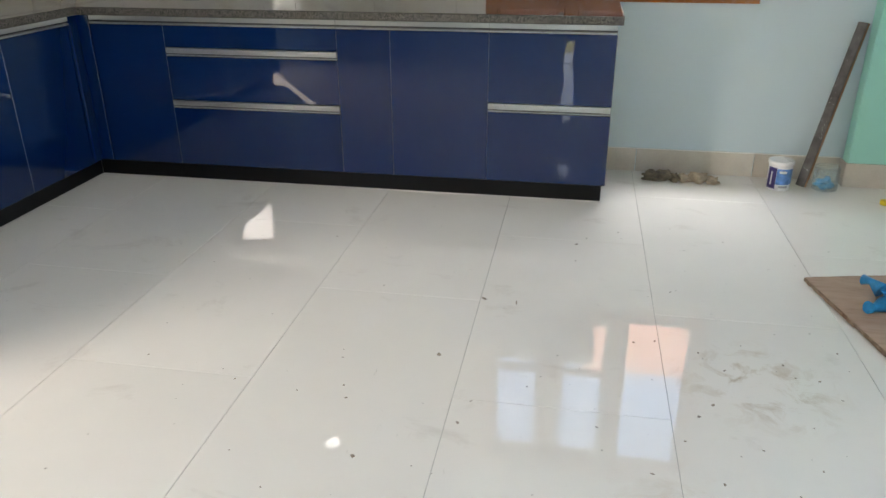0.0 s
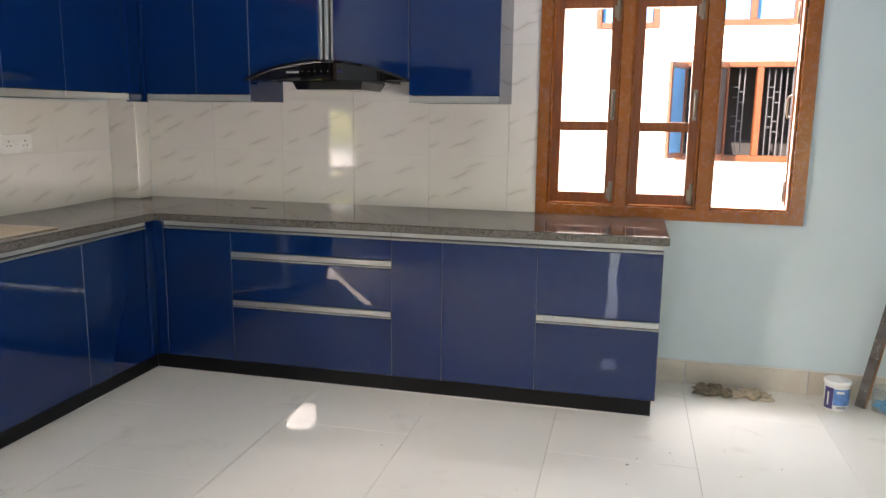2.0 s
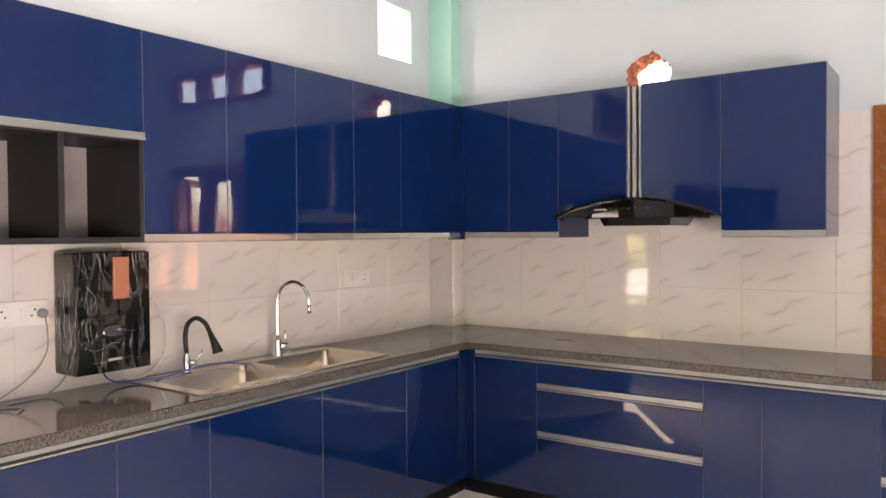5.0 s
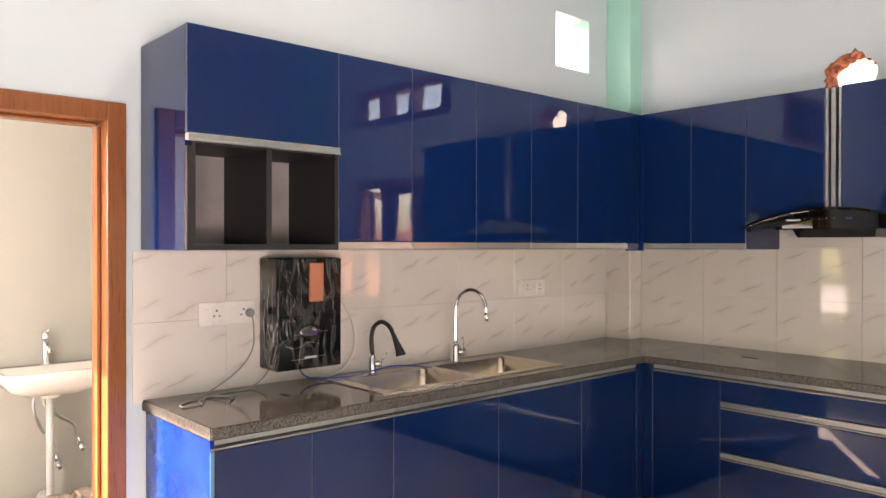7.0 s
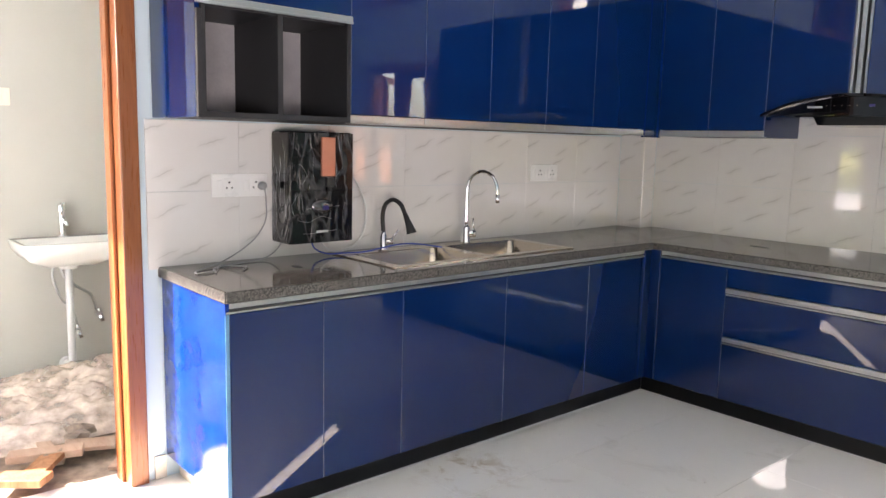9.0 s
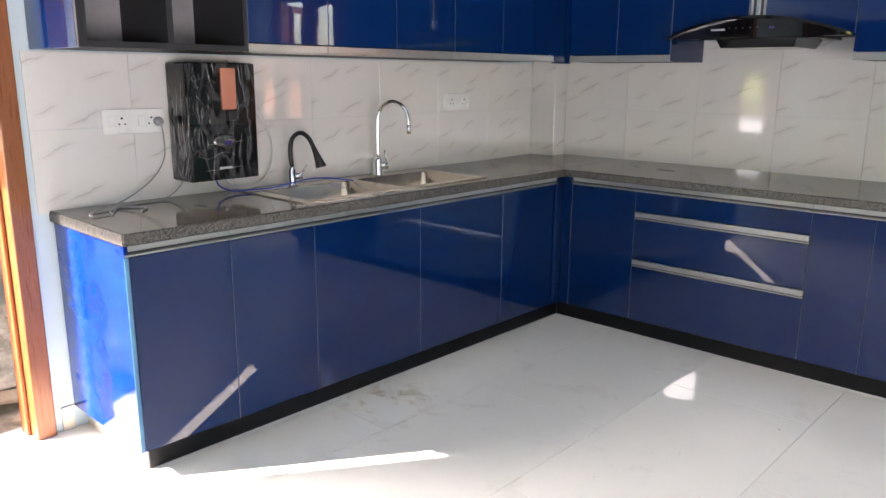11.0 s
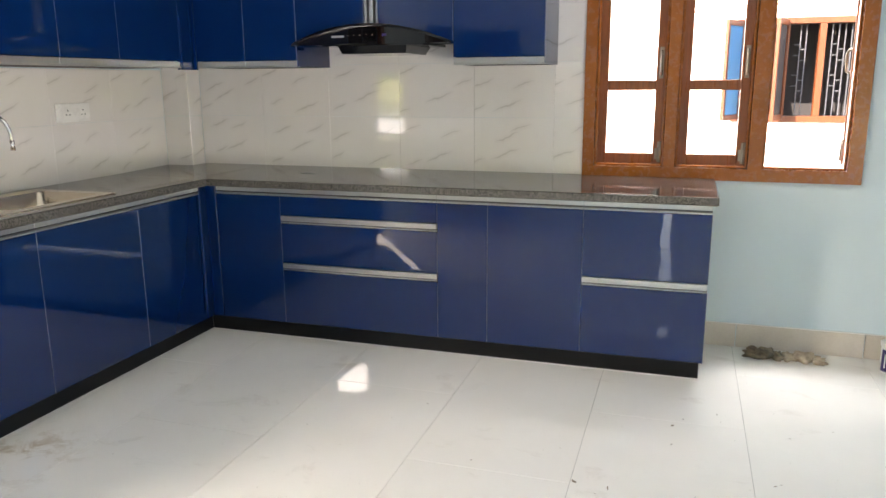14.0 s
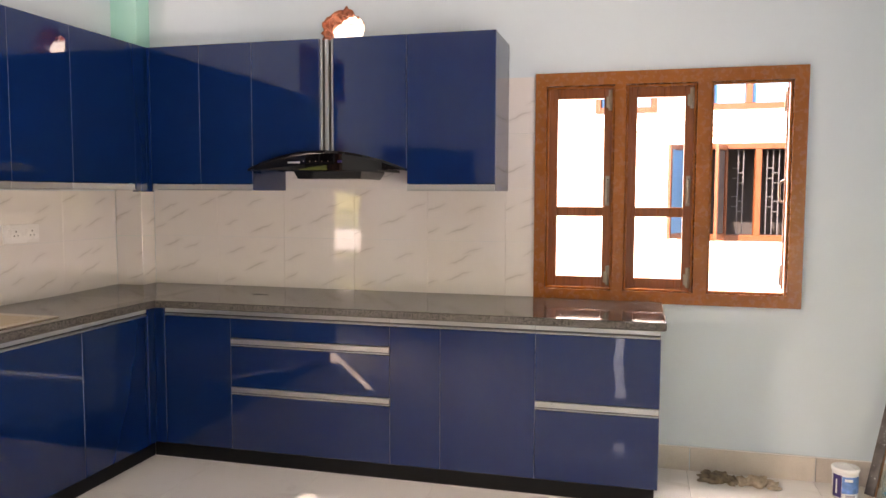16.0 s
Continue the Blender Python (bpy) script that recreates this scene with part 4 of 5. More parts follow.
def bowl(x0, x1, y0, y1, z_top, deep):
    bm = bmesh.new()

    def loop(inset, z, r, n=5):
        pts = []
        for cx, cy, a0 in ((x1 - inset - r, y1 - inset - r, 0), (x0 + inset + r, y1 - inset - r, 90), (x0 + inset + r, y0 + inset + r, 180), (x1 - inset - r, y0 + inset + r, 270)):
            for k in range(n):
                a = math.radians(a0 + 90 * k / (n - 1))
                pts.append(bm.verts.new((cx + r * math.cos(a), cy + r * math.sin(a), z)))
        return pts
    loops = [loop(0, z_top, 0.028), loop(0.005, z_top - 0.006, 0.032), loop(0.012, z_top - deep + 0.06, 0.055), loop(0.022, z_top - deep + 0.025, 0.06), loop(0.05, z_top - deep, 0.06)]
    for a, b in zip(loops, loops[1:]):
        for k in range(len(a)):
            f = bm.faces.new((a[k], a[(k + 1) % len(a)], b[(k + 1) % len(b)], b[k]))
            f.smooth = True
    bm.faces.new(loops[-1])
    return bm


b1, b2 = (0.165, 0.520, -2.355, -1.855), (0.165, 0.520, -1.805, -1.305)
# rim as a flat frame with two openings
part("rim", slab('z', (0.085, 0.560), (-2.41, -1.25), (0.9005, 0.9055), [b1, b2]), M["steel"], sink)
for b in (b1, b2):
    o = part("bowl", bowl(*b, 0.9052, 0.205), M["steel"], sink)
    cx, cy = (b[0] + b[1]) / 2, (b[2] + b[3]) / 2
    part("drain", lathe(bmesh.new(), cx, cy, [(0.045, 0.7008), (0.045, 0.7035), (0.034, 0.7035), (0.030, 0.7012)], 24), M["chrome"], o)
# corner gussets close the square rim openings round the rounded bowls
for x0, x1, y0, y1 in (b1, b2):
    for cx, cy, sx, sy in ((x0, y0, 1, 1), (x1, y0, -1, 1), (x1, y1, -1, -1), (x0, y1, 1, -1)):
        bm = bmesh.new()
        pts = []
        for z in (0.9045, 0.9052):
            pts.append([bm.verts.new((cx, cy, z))])
            for k in range(5):
                a = math.radians(90 * k / 4)
                pts[-1].append(bm.verts.new((cx + sx * 0.028 * (1 - math.sin(a)), cy + sy * 0.028 * (1 - math.cos(a)), z)))
            bm.faces.new(pts[-1])
        for k in range(6):
            bm.faces.new((pts[0][k], pts[0][(k + 1) % 6], pts[1][(k + 1) % 6], pts[1][k]))
        part("rim_corner", bm, M["steel"], sink)

tap = thing("kitchen_tap", (0.125, -1.61, 0.905), "chrome gooseneck kitchen tap behind the sink", "tap")
part("tap_body", lathe(bmesh.new(), 0.125, -1.61, [(0.028, 0.9058), (0.028, 0.912), (0.024, 0.916), (0.024, 0.985), (0.019, 0.992), (0.0125, 1.0)], 24), M["chrome"], tap)
bm = bmesh.new()
tube(bm, smooth_path([(0.125, -1.61, 0.99), (0.125, -1.61, 1.15), (0.129, -1.608, 1.215), (0.156, -1.597, 1.264), (0.205, -1.578, 1.284), (0.256, -1.559, 1.262), (0.282, -1.549, 1.215), (0.288, -1.547, 1.165)], 6), 0.0100, 12)
part("spout", bm, M["chrome"], tap)
part("nozzle", tube(bmesh.new(), [(0.288, -1.547, 1.168), (0.2885, -1.547, 1.125)], 0.0118, 14), M["chrome"], tap)
bm = bmesh.new()
tube(bm, [(0.125, -1.61, 0.955), (0.150, -1.565, 0.955)], 0.021, 14)
tube(bm, [(0.146, -1.572, 0.965), (0.140, -1.575, 1.035)], 0.005, 8)
part("lever", bm, M["chrome"], tap)

tap2 = thing("flexible_tap", (0.125, -2.15, 0.905), "kitchen tap with a black flexible neck and spray head", "tap")
part("tap_body", lathe(bmesh.new(), 0.125, -2.15, [(0.026, 0.9058), (0.026, 0.912), (0.020, 0.918), (0.020, 0.975), (0.014, 0.985), (0.012, 1.0)], 24), M["chrome"], tap2)
bm = bmesh.new()
tube(bm, smooth_path([(0.125, -2.15, 0.995), (0.121, -2.152, 1.07), (0.133, -2.146, 1.125), (0.170, -2.130, 1.152), (0.208, -2.112, 1.132), (0.232, -2.101, 1.085)], 6), 0.0105, 12)
part("flexible_neck", bm, M["black"], tap2, "black rubber neck")
part("spray_head", tube(bmesh.new(), [(0.230, -2.102, 1.09), (0.241, -2.096, 1.06), (0.256, -2.089, 1.022), (0.263, -2.086, 1.002), (0.264, -2.0855, 0.998)], 0.02, 16, [0.011, 0.014, 0.020, 0.025, 0.023]), M["black"], tap2, "black spray head")
bm = bmesh.new()
tube(bm, [(0.125, -2.15, 0.948), (0.15, -2.11, 0.950)], 0.016, 12)
tube(bm, [(0.145, -2.118, 0.955), (0.165, -2.088, 1.005)], 0.0055, 8)
part("lever", bm, M["chrome"], tap2)

# ---- water purifier ----
PX, PY0, PY1, PZ0, PZ1 = 0.176, -2.684, -2.362, 0.972, 1.460
pur = thing("water_purifier", (0.09, -2.53, PZ0), "black wall-mounted water purifier still wrapped in film", "water purifier")
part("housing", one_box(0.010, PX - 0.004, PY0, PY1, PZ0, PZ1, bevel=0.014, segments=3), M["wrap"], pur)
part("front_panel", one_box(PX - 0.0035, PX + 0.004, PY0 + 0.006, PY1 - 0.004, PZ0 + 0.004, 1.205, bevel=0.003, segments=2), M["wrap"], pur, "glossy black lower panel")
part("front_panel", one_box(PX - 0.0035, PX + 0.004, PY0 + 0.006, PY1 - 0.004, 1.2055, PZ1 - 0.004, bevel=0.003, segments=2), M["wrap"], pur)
part("copper_flap", one_box(PX + 0.0045, PX + 0.018, -2.535, -2.466, 1.268, 1.438, bevel=0.004, segments=2), M["copper"], pur, "copper coloured dispensing flap")
bm = bmesh.new()
box(bm, PX + 0.0045, PX + 0.030, -2.515, -2.478, 1.222, 1.266, bevel=0.006, segments=2)
tube(bm, [(PX + 0.018, -2.497, 1.225), (PX + 0.018, -2.497, 1.20)], 0.008, 10)
part("dispenser", bm, M["black"], pur)
bm = bmesh.new()
made = bmesh.ops.create_icosphere(bm, subdivisions=3, radius=1.0)
for v in made["verts"]:
    v.co = (PX + 0.005 + 0.012 * v.co.x, -2.527 + 0.056 * v.co.y, 1.135 + 0.034 * v.co.z)
for f in bm.faces:
    f.smooth = True
ring = part("level_window", bm, M["lens"], pur, "dark mirrored oval level window")
# Purple-blue patch paints the reflection in the level window.
part("status_label", one_box(PX + 0.0150, PX + 0.0176, -2.532, -2.500, 1.122, 1.140, bevel=0.001), M["label_purple"], ring)
part("brand_bar", one_box(PX + 0.0042, PX + 0.0048, -2.555, -2.495, 1.020, 1.030), M["print_grey"], pur, "printed bar")
# Thin pale tubes draw the film's creases and their glints.
rnd = random.Random(8)
bm = bmesh.new()
for k in range(7):
    y = PY0 + 0.015 + 0.02 * rnd.random() + 0.042 * k
    z = 1.20 + 0.14 * rnd.random() if k % 3 else PZ0 + 0.03 + 0.1 * rnd.random()
    tube(bm, smooth_path([(PX + 0.005, y, z), (PX + 0.008, y + 0.02 * rnd.uniform(-1, 1), z + 0.04), (PX + 0.005, y + 0.03 * rnd.uniform(-1, 1), z + 0.09)], 4), 0.0005, 5)
for k in range(3):
    z = PZ0 + 0.04 + 0.055 * k + 0.02 * rnd.random()
    y = PY0 + 0.03 + 0.05 * rnd.random()
    tube(bm, smooth_path([(PX + 0.0045, y, z), (PX + 0.0075, y + 0.05, z + 0.012 * rnd.uniform(-1, 1)), (PX + 0.0075, y + 0.11, z + 0.015 * rnd.uniform(-1, 1)), (PX + 0.0045, y + 0.17, z + 0.012 * rnd.uniform(-1, 1))], 4), 0.0005, 5)
for k in range(4):
    x = 0.03 + 0.036 * k
    z0, z1 = PZ0 + 0.03 + 0.12 * rnd.random(), PZ1 - 0.03 - 0.14 * rnd.random()
    line = [(x + rnd.uniform(-0.012, 0.012), PY0 - 0.0005 - 0.003 * (j % 2), z0 + (z1 - z0) * j / 5) for j in range(6)]
    tube(bm, smooth_path(line, 4), 0.0006, 5)
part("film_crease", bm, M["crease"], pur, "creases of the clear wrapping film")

# ---- sockets ----
def socket_plate(y0, y1, z0, z1, outlets, label):
    t = thing("wall_socket", (0.012, (y0 + y1) / 2, z0), label, "wall socket", "wall sockets")
    part("plate", one_box(0.0095, 0.0185, y0, y1, z0, z1, bevel=0.003, segments=2), M["white_plastic"], t)
    zc = (z0 + z1) / 2
    for y in outlets:
        o = part("outlet", one_box(0.0187, 0.0215, y - 0.026, y + 0.026, zc - 0.030, zc + 0.030, bevel=0.001), M["white_plastic"], t)
        bm = bmesh.new()
        for dy, dz, r in ((0, 0.013, 0.0045), (-0.012, -0.010, 0.0038), (0.012, -0.010, 0.0038)):
            tube(bm, [(0.0210, y + dy, zc + dz), (0.0219, y + dy, zc + dz)], r, 10)
        part("pin_hole", bm, M["kick"], o)
    for y in outlets:
        part("switch", one_box(0.0187, 0.0225, y - 0.056, y - 0.034, zc - 0.022, zc + 0.022, bevel=0.0015), M["white_plastic"], t)
    return t


socket_plate(-2.962, -2.706, 1.176, 1.274, (-2.885, -2.762), "white double wall socket with a grey plug")
socket_plate(-1.008, -0.770, 1.214, 1.312, (-0.930, -0.822), "white double wall socket on the tiles")
plug = thing("plug", (0.03, -2.735, 1.21), "grey plug in the wall socket", "plug")
part("plug_body", lathe(bmesh.new(), 0, 0, [(0.017, 0.0), (0.019, 0.012), (0.016, 0.026), (0.008, 0.034)], 16), M["cable_grey"], plug).matrix_basis = Matrix.Translation((0.0215, -2.738, 1.222)) @ Matrix.Rotation(math.radians(90), 4, 'Y')


def cord(name, points, r, mat, label, steps=8):
    return solo(name, tube(bmesh.new(), smooth_path(points, steps), r, 8), mat, label, "cable")


cord("power_cable", [(0.050, -2.738, 1.222), (0.060, -2.735, 1.16), (0.052, -2.735, 1.07), (0.055, -2.80, 0.985), (0.10, -2.95, 0.918), (0.19, -3.10, 0.9045), (0.26, -3.13, 0.9045), (0.24, -3.05, 0.9045), (0.14, -2.98, 0.9045), (0.20, -2.90, 0.9045), (0.27, -2.95, 0.9045)], 0.0032, M["cable_grey"], "pale grey power cable looped on the worktop")
cord("purifier_cable", [(0.06, -2.66, 0.978), (0.058, -2.68, 0.945), (0.07, -2.74, 0.912), (0.09, -2.84, 0.904), (0.13, -2.97, 0.904), (0.20, -3.04, 0.904), (0.27, -3.06, 0.904)], 0.0030, M["cable_grey"], "grey cable hanging from the purifier to the worktop")
cord("blue_water_tube", [(0.09, -2.53, 0.976), (0.095, -2.51, 0.935), (0.12, -2.46, 0.912), (0.14, -2.38, 0.9115), (0.155, -2.28, 0.9115), (0.165, -2.18, 0.925), (0.18, -2.08, 0.937), (0.19, -1.98, 0.931), (0.21, -1.90, 0.918), (0.225, -1.86, 0.911)], 0.0036, M["tube_blue"], "thin blue water tube lying over the sink rim")
cord("white_water_tube", [(0.08, -2.385, 1.30), (0.075, -2.345, 1.298), (0.06, -2.27, 1.24), (0.045, -2.205, 1.13), (0.045, -2.20, 1.02), (0.06, -2.26, 0.94), (0.085, -2.35, 0.915), (0.10, -2.44, 0.925), (0.10, -2.49, 0.9745)], 0.0048, M["tube_white"], "white water tube curving beside the purifier")

# small marks left on the worktop
bm = bmesh.new()
rnd = random.Random(3)
for cx, cy, r in ((1.07, -0.30, 0.045), (1.11, -0.31, 0.03), (0.78, -0.06, 0.012), (0.30, -2.72, 0.05), (0.42, -2.66, 0.03)):
    vs = [bm.verts.new((cx + r * rnd.uniform(0.6, 1.1) * math.cos(a * math.pi / 6), cy + 0.45 * r * rnd.uniform(0.6, 1.1) * math.sin(a * math.pi / 6), 0.9006 + max(0.0, 0.0217 * (cy + 0.64) - 0.003))) for a in range(12)]
    bm.faces.new(vs)
solo("worktop_stain", bm, M["alu_dark"], "dark stains on the granite worktop", "stain", kind="stuff")

# ---- things on the floor ----
can = thing("paint_pot", (4.175, -0.18, 0), "small white plastic paint pot with a blue label", "paint pot")
part("pot_body", lathe(bmesh.new(), 4.175, -0.18, [(0.054, 0.0), (0.056, 0.004), (0.0585, 0.128), (0.0585, 0.132)], 32), M["white_plastic"], can)
part("lid", lathe(bmesh.new(), 4.175, -0.18, [(0.062, 0.1325), (0.064, 0.138), (0.064, 0.150), (0.060, 0.154), (0.052, 0.151), (0.01, 0.151)], 32), M["white_plastic"], can, "white lid")


def wrap_label(r, a0, a1, z0, z1, n=14):
    bm = bmesh.new()
    cols = []
    for k in range(n + 1):
        a = math.radians(a0 + (a1 - a0) * k / n)
        cols.append([bm.verts.new((4.175 + r * math.cos(a), -0.18 + r * math.sin(a), z)) for z in (z0, z1)])
    for a, b in zip(cols, cols[1:]):
        bm.faces.new((a[0], b[0], b[1], a[1]))
    return bm


part("label_band", wrap_label(0.0594, -165, -118, 0.012, 0.122), M["label_purple"], can, "dark purple label panel")
part("label_band", wrap_label(0.0594, -117, -20, 0.035, 0.118), M["label_blue"], can, "sky blue printed panel")
part("print_bar", wrap_label(0.0600, -100, -55, 0.018, 0.030), M["print_grey"], can)
part("print_bar", wrap_label(0.0600, -146, -138, 0.03, 0.10), M["label_white"], can)
part("print_bar", wrap_label(0.0600, -105, -70, 0.095, 0.108), M["label_white"], can)


def glove(cx, cy, turn, seed, label, mat):
    rnd = random.Random(seed)
    g = thing("work_glove", (cx, cy, 0), label, "glove", "work gloves on the floor")
    m = Matrix.Translation((cx, cy, 0)) @ Matrix.Rotation(turn, 4, 'Z')

    def pad(name, at, size, turn_=0.0):
        bm = bmesh.new()
        made = bmesh.ops.create_icosphere(bm, subdivisions=3, radius=1.0)
        off = Vector((rnd.uniform(0, 9), rnd.uniform(0, 9), rnd.uniform(0, 9)))
        r_ = Matrix.Rotation(turn_, 3, 'Z')
        for v in made["verts"]:
            d = v.co.copy()
            k = 0.80 + 0.40 * noise.noise(d * 1.5 + off) + 0.30 * abs(noise.noise(d * 3.8 + off))
            q = r_ @ Vector((d.x * size[0] * k, d.y * size[1] * k, 0))
            v.co = m @ Vector((at[0] + q.x, at[1] + q.y, max(0.001, at[2] + d.z * size[2] * k * (1 + 0.5 * noise.noise(d * 5 + off)))))
        for f in bm.faces:
            f.smooth = True
        part(name, bm, mat, g)
    pad("palm", (0.0, 0.0, 0.014), (0.060, 0.064, 0.036))
    pad("cuff", (-0.065, 0.010, 0.012), (0.038, 0.052, 0.022))
    for k in range(4):
        a = -0.45 + 0.3 * k + rnd.uniform(-0.15, 0.15)
        reach = rnd.uniform(0.062, 0.078)
        pad("finger", (reach * math.cos(a), -0.056 + 0.036 * k + 0.4 * reach * math.sin(a), 0.009 + 0.006 * rnd.random()), (0.042, 0.013, 0.013), a + rnd.uniform(-0.3, 0.3))
    pad("thumb", (0.018, 0.062, 0.009), (0.038, 0.013, 0.012), 0.5)


glove(3.60, -0.120, 2.9, 1, "dirty grey cotton work glove lying on the floor", M["glove"])
glove(3.775, -0.135, 0.25, 2, "crumpled tan cotton work glove lying on the floor", M["pale_glove"])

plank = thing("leaning_board", (4.32, -0.12, 0), "narrow paint-spattered board leaning in the corner", "board")
direction = (Vector((4.474, -0.030, 0.808)) - Vector((4.292, -0.165, 0.0)))
L = direction.length
w_axis = direction.normalized()
n_axis = Vector((-0.95, -1, 0))
n_axis = (n_axis - w_axis * n_axis.dot(w_axis)).normalized()
u_axis = w_axis.cross(n_axis).normalized()
base = Matrix.Translation((4.292, -0.165, 0.012)) @ Matrix((u_axis, -n_axis, w_axis)).transposed().to_4x4()
part("board_face", one_box(-0.024, 0.022, -0.012, -0.002, 0, L, bevel=0.002), M["plank_face"], plank).matrix_basis = base
part("board_core", one_box(-0.022, 0.024, -0.0018, 0.014, 0, L, bevel=0.001), M["plank_edge"], plank).matrix_basis = base
bm = bmesh.new()
rnd = random.Random(12)
for k in range(26):
    z = L * (0.08 + 0.85 * rnd.random()) if k > 10 else L * (0.30 + 0.12 * rnd.random())
    x, r = rnd.uniform(-0.018, 0.018), rnd.uniform(0.0008, 0.0028)
    bm.faces.new([bm.verts.new((x + r * math.cos(a), -0.0126, z + 1.6 * r * math.sin(a))) for a in (0, 1, 2, 3, 4, 5)])
part("paint_splash", bm, M["print_grey"], plank, "white paint splashes")
scene.objects["paint_splash"].matrix_basis = base
tagged(scene.objects["paint_splash"], kind="stuff")

jar = thing("cut_bottle", (4.405, -0.17, 0), "cut-off clear plastic bottle with a blue rag inside", "container")
part("shell", lathe(bmesh.new(), 4.405, -0.17, [(0.050, 0.0), (0.062, 0.006), (0.064, 0.06), (0.060, 0.128), (0.0585, 0.128), (0.0625, 0.06), (0.060, 0.008), (0.01, 0.006)], 28), M["jar"], jar)


def crumple(bm, centre, size, seed, sub=3):
    made = bmesh.ops.create_icosphere(bm, subdivisions=sub, radius=1.0)
    off = Vector((seed * 3.7, seed * 1.3, seed * 2.1))
    for v in made["verts"]:
        d = v.co.copy()
        k = 0.72 + 0.5 * noise.noise(d * 1.7 + off) + 0.28 * abs(noise.noise(d * 4.5 + off))
        v.co = Vector((centre[0] + d.x * size[0] * k, centre[1] + d.y * size[1] * k, max(centre[2] + d.z * size[2] * k, 0.002 if centre[2] < 0.3 else -9)))
    return bm


part("rag", crumple(bmesh.new(), (4.405, -0.17, 0.034), (0.054, 0.054, 0.034), 4), M["bag"], jar, "crumpled blue rag")

board = thing("plywood_sheet", (4.5, -1.7, 0), "raw plywood sheet with chipped edges lying on the floor", "plywood sheet")
pm = Matrix.Translation((4.035, -1.322, 0)) @ Matrix.Rotation(math.radians(12.5), 4, 'Z')
part("sheet", one_box(0.0, 0.80, -1.05, 0.0, 0.006, 0.0195), M["ply"], board).matrix_basis = pm
bm = bmesh.new()
rnd = random.Random(21)
for k in range(40):
    y0 = -1.05 * k / 40
    box(bm, -0.003 - 0.004 * rnd.random(), -0.0002, y0 - 0.025, y0 - 0.001, 0.004 + 0.003 * rnd.random(), 0.0185)
part("chipped_edge", bm, M["ply_edge"], board, "chipped layered edge").matrix_basis = pm
bm = bmesh.new()
for k in range(30):
    x0 = 0.80 * k / 30
    box(bm, x0 + 0.001, x0 + 0.026, 0.0002, 0.002 + 0.003 * rnd.random(), 0.004, 0.0185)
part("chipped_edge", bm, M["ply_edge"], board, "chipped layered edge").matrix_basis = pm

bag = thing("plastic_bag", (4.29, -1.5, 0.02), "crumpled blue plastic bag on the plywood sheet", "plastic bag")
bm = bmesh.new()
crumple(bm, (4.31, -1.525, 0.045), (0.085, 0.075, 0.040), 7)
for v in bm.verts:
    v.co.z = max(v.co.z, 0.0205)
part("bag_body", bm, M["bag"], bag)
bm = bmesh.new()
for pts, rr in (([(4.25, -1.48, 0.06), (4.225, -1.44, 0.075), (4.205, -1.415, 0.07)], [0.03, 0.012, 0.02]), ([(4.24, -1.55, 0.04), (4.20, -1.575, 0.035), (4.175, -1.585, 0.04)], [0.03, 0.014, 0.024])):
    tube(bm, pts, 0.02, 10, rr)
part("bag_ear", bm, M["bag"], bag)

lid = solo("bottle_cap", lathe(bmesh.new(), 4.64, -0.352, [(0.022, 0.0), (0.024, 0.004), (0.023, 0.020), (0.019, 0.023), (0.004, 0.023)], 20), M["yellow"], "small yellow plastic cap on the floor", "cap")

# grit and paint flecks scattered on the tiles
rnd = random.Random(77)
bm = bmesh.new()


def fleck(cx, cy, r, long=1.0):
    a0 = rnd.uniform(0, 6.28)
    h = min(0.006, r * 0.4)
    n = 7
    ca, sa = math.cos(a0), math.sin(a0)
    low, high = [], []
    for k in range(n):
        a = 2 * math.pi * k / n
        q = r * rnd.uniform(0.6, 1.15)
        u_, v_ = q * math.cos(a) * long, q * math.sin(a)
        low.append(bm.verts.new((cx + u_ * ca - v_ * sa, cy + u_ * sa + v_ * ca, 0.0002)))
        high.append(bm.verts.new((cx + 0.7 * (u_ * ca - v_ * sa), cy + 0.7 * (u_ * sa + v_ * ca), h * rnd.uniform(0.6, 1))))
    for k in range(n):
        j = (k + 1) % n
        bm.faces.new((low[k], low[j], high[j], high[k]))
    bm.faces.new(high)


for cx, cy, r, lg in ((2.734, -2.086, 0.013, 1.8), (2.48, -2.308, 0.010, 1), (2.505, -2.37, 0.008, 1.2), (3.157, -1.104, 0.010, 1.6), (3.522, -2.284, 0.010, 1.2), (2.138, -2.333, 0.008, 1), (2.83, -1.675, 0.013, 2.2), (2.95, -1.69, 0.006, 6.0),
                     (3.57, -2.22, 0.009, 1.6), (2.60, -2.62, 0.011, 1.5), (3.20, -1.03, 0.007, 1.2), (3.36, -2.78, 0.012, 1.2), (3.35, -2.70, 0.009, 1), (2.85, -2.43, 0.008, 1.8), (3.43, -1.88, 0.008, 1.5), (3.36, -1.90, 0.009, 1.3), (1.80, -2.25, 0.007, 1), (3.03, -2.22, 0.006, 1)):
    fleck(cx, cy, r * 0.55, lg)
for k in range(60):
    fleck(rnd.uniform(1.6, 4.6), rnd.uniform(-3.3, -0.75), rnd.choice((0.0015, 0.002, 0.0025, 0.0035)), rnd.uniform(1, 2.5))
for k in range(35):
    fleck(rnd.gauss(3.75, 0.35), rnd.gauss(-2.3, 0.4), rnd.choice((0.002, 0.003, 0.004)), rnd.uniform(1, 2))
solo("floor_grit", bm, M["fleck"], "dark grit and flecks scattered on the floor tiles", "grit", kind="stuff")

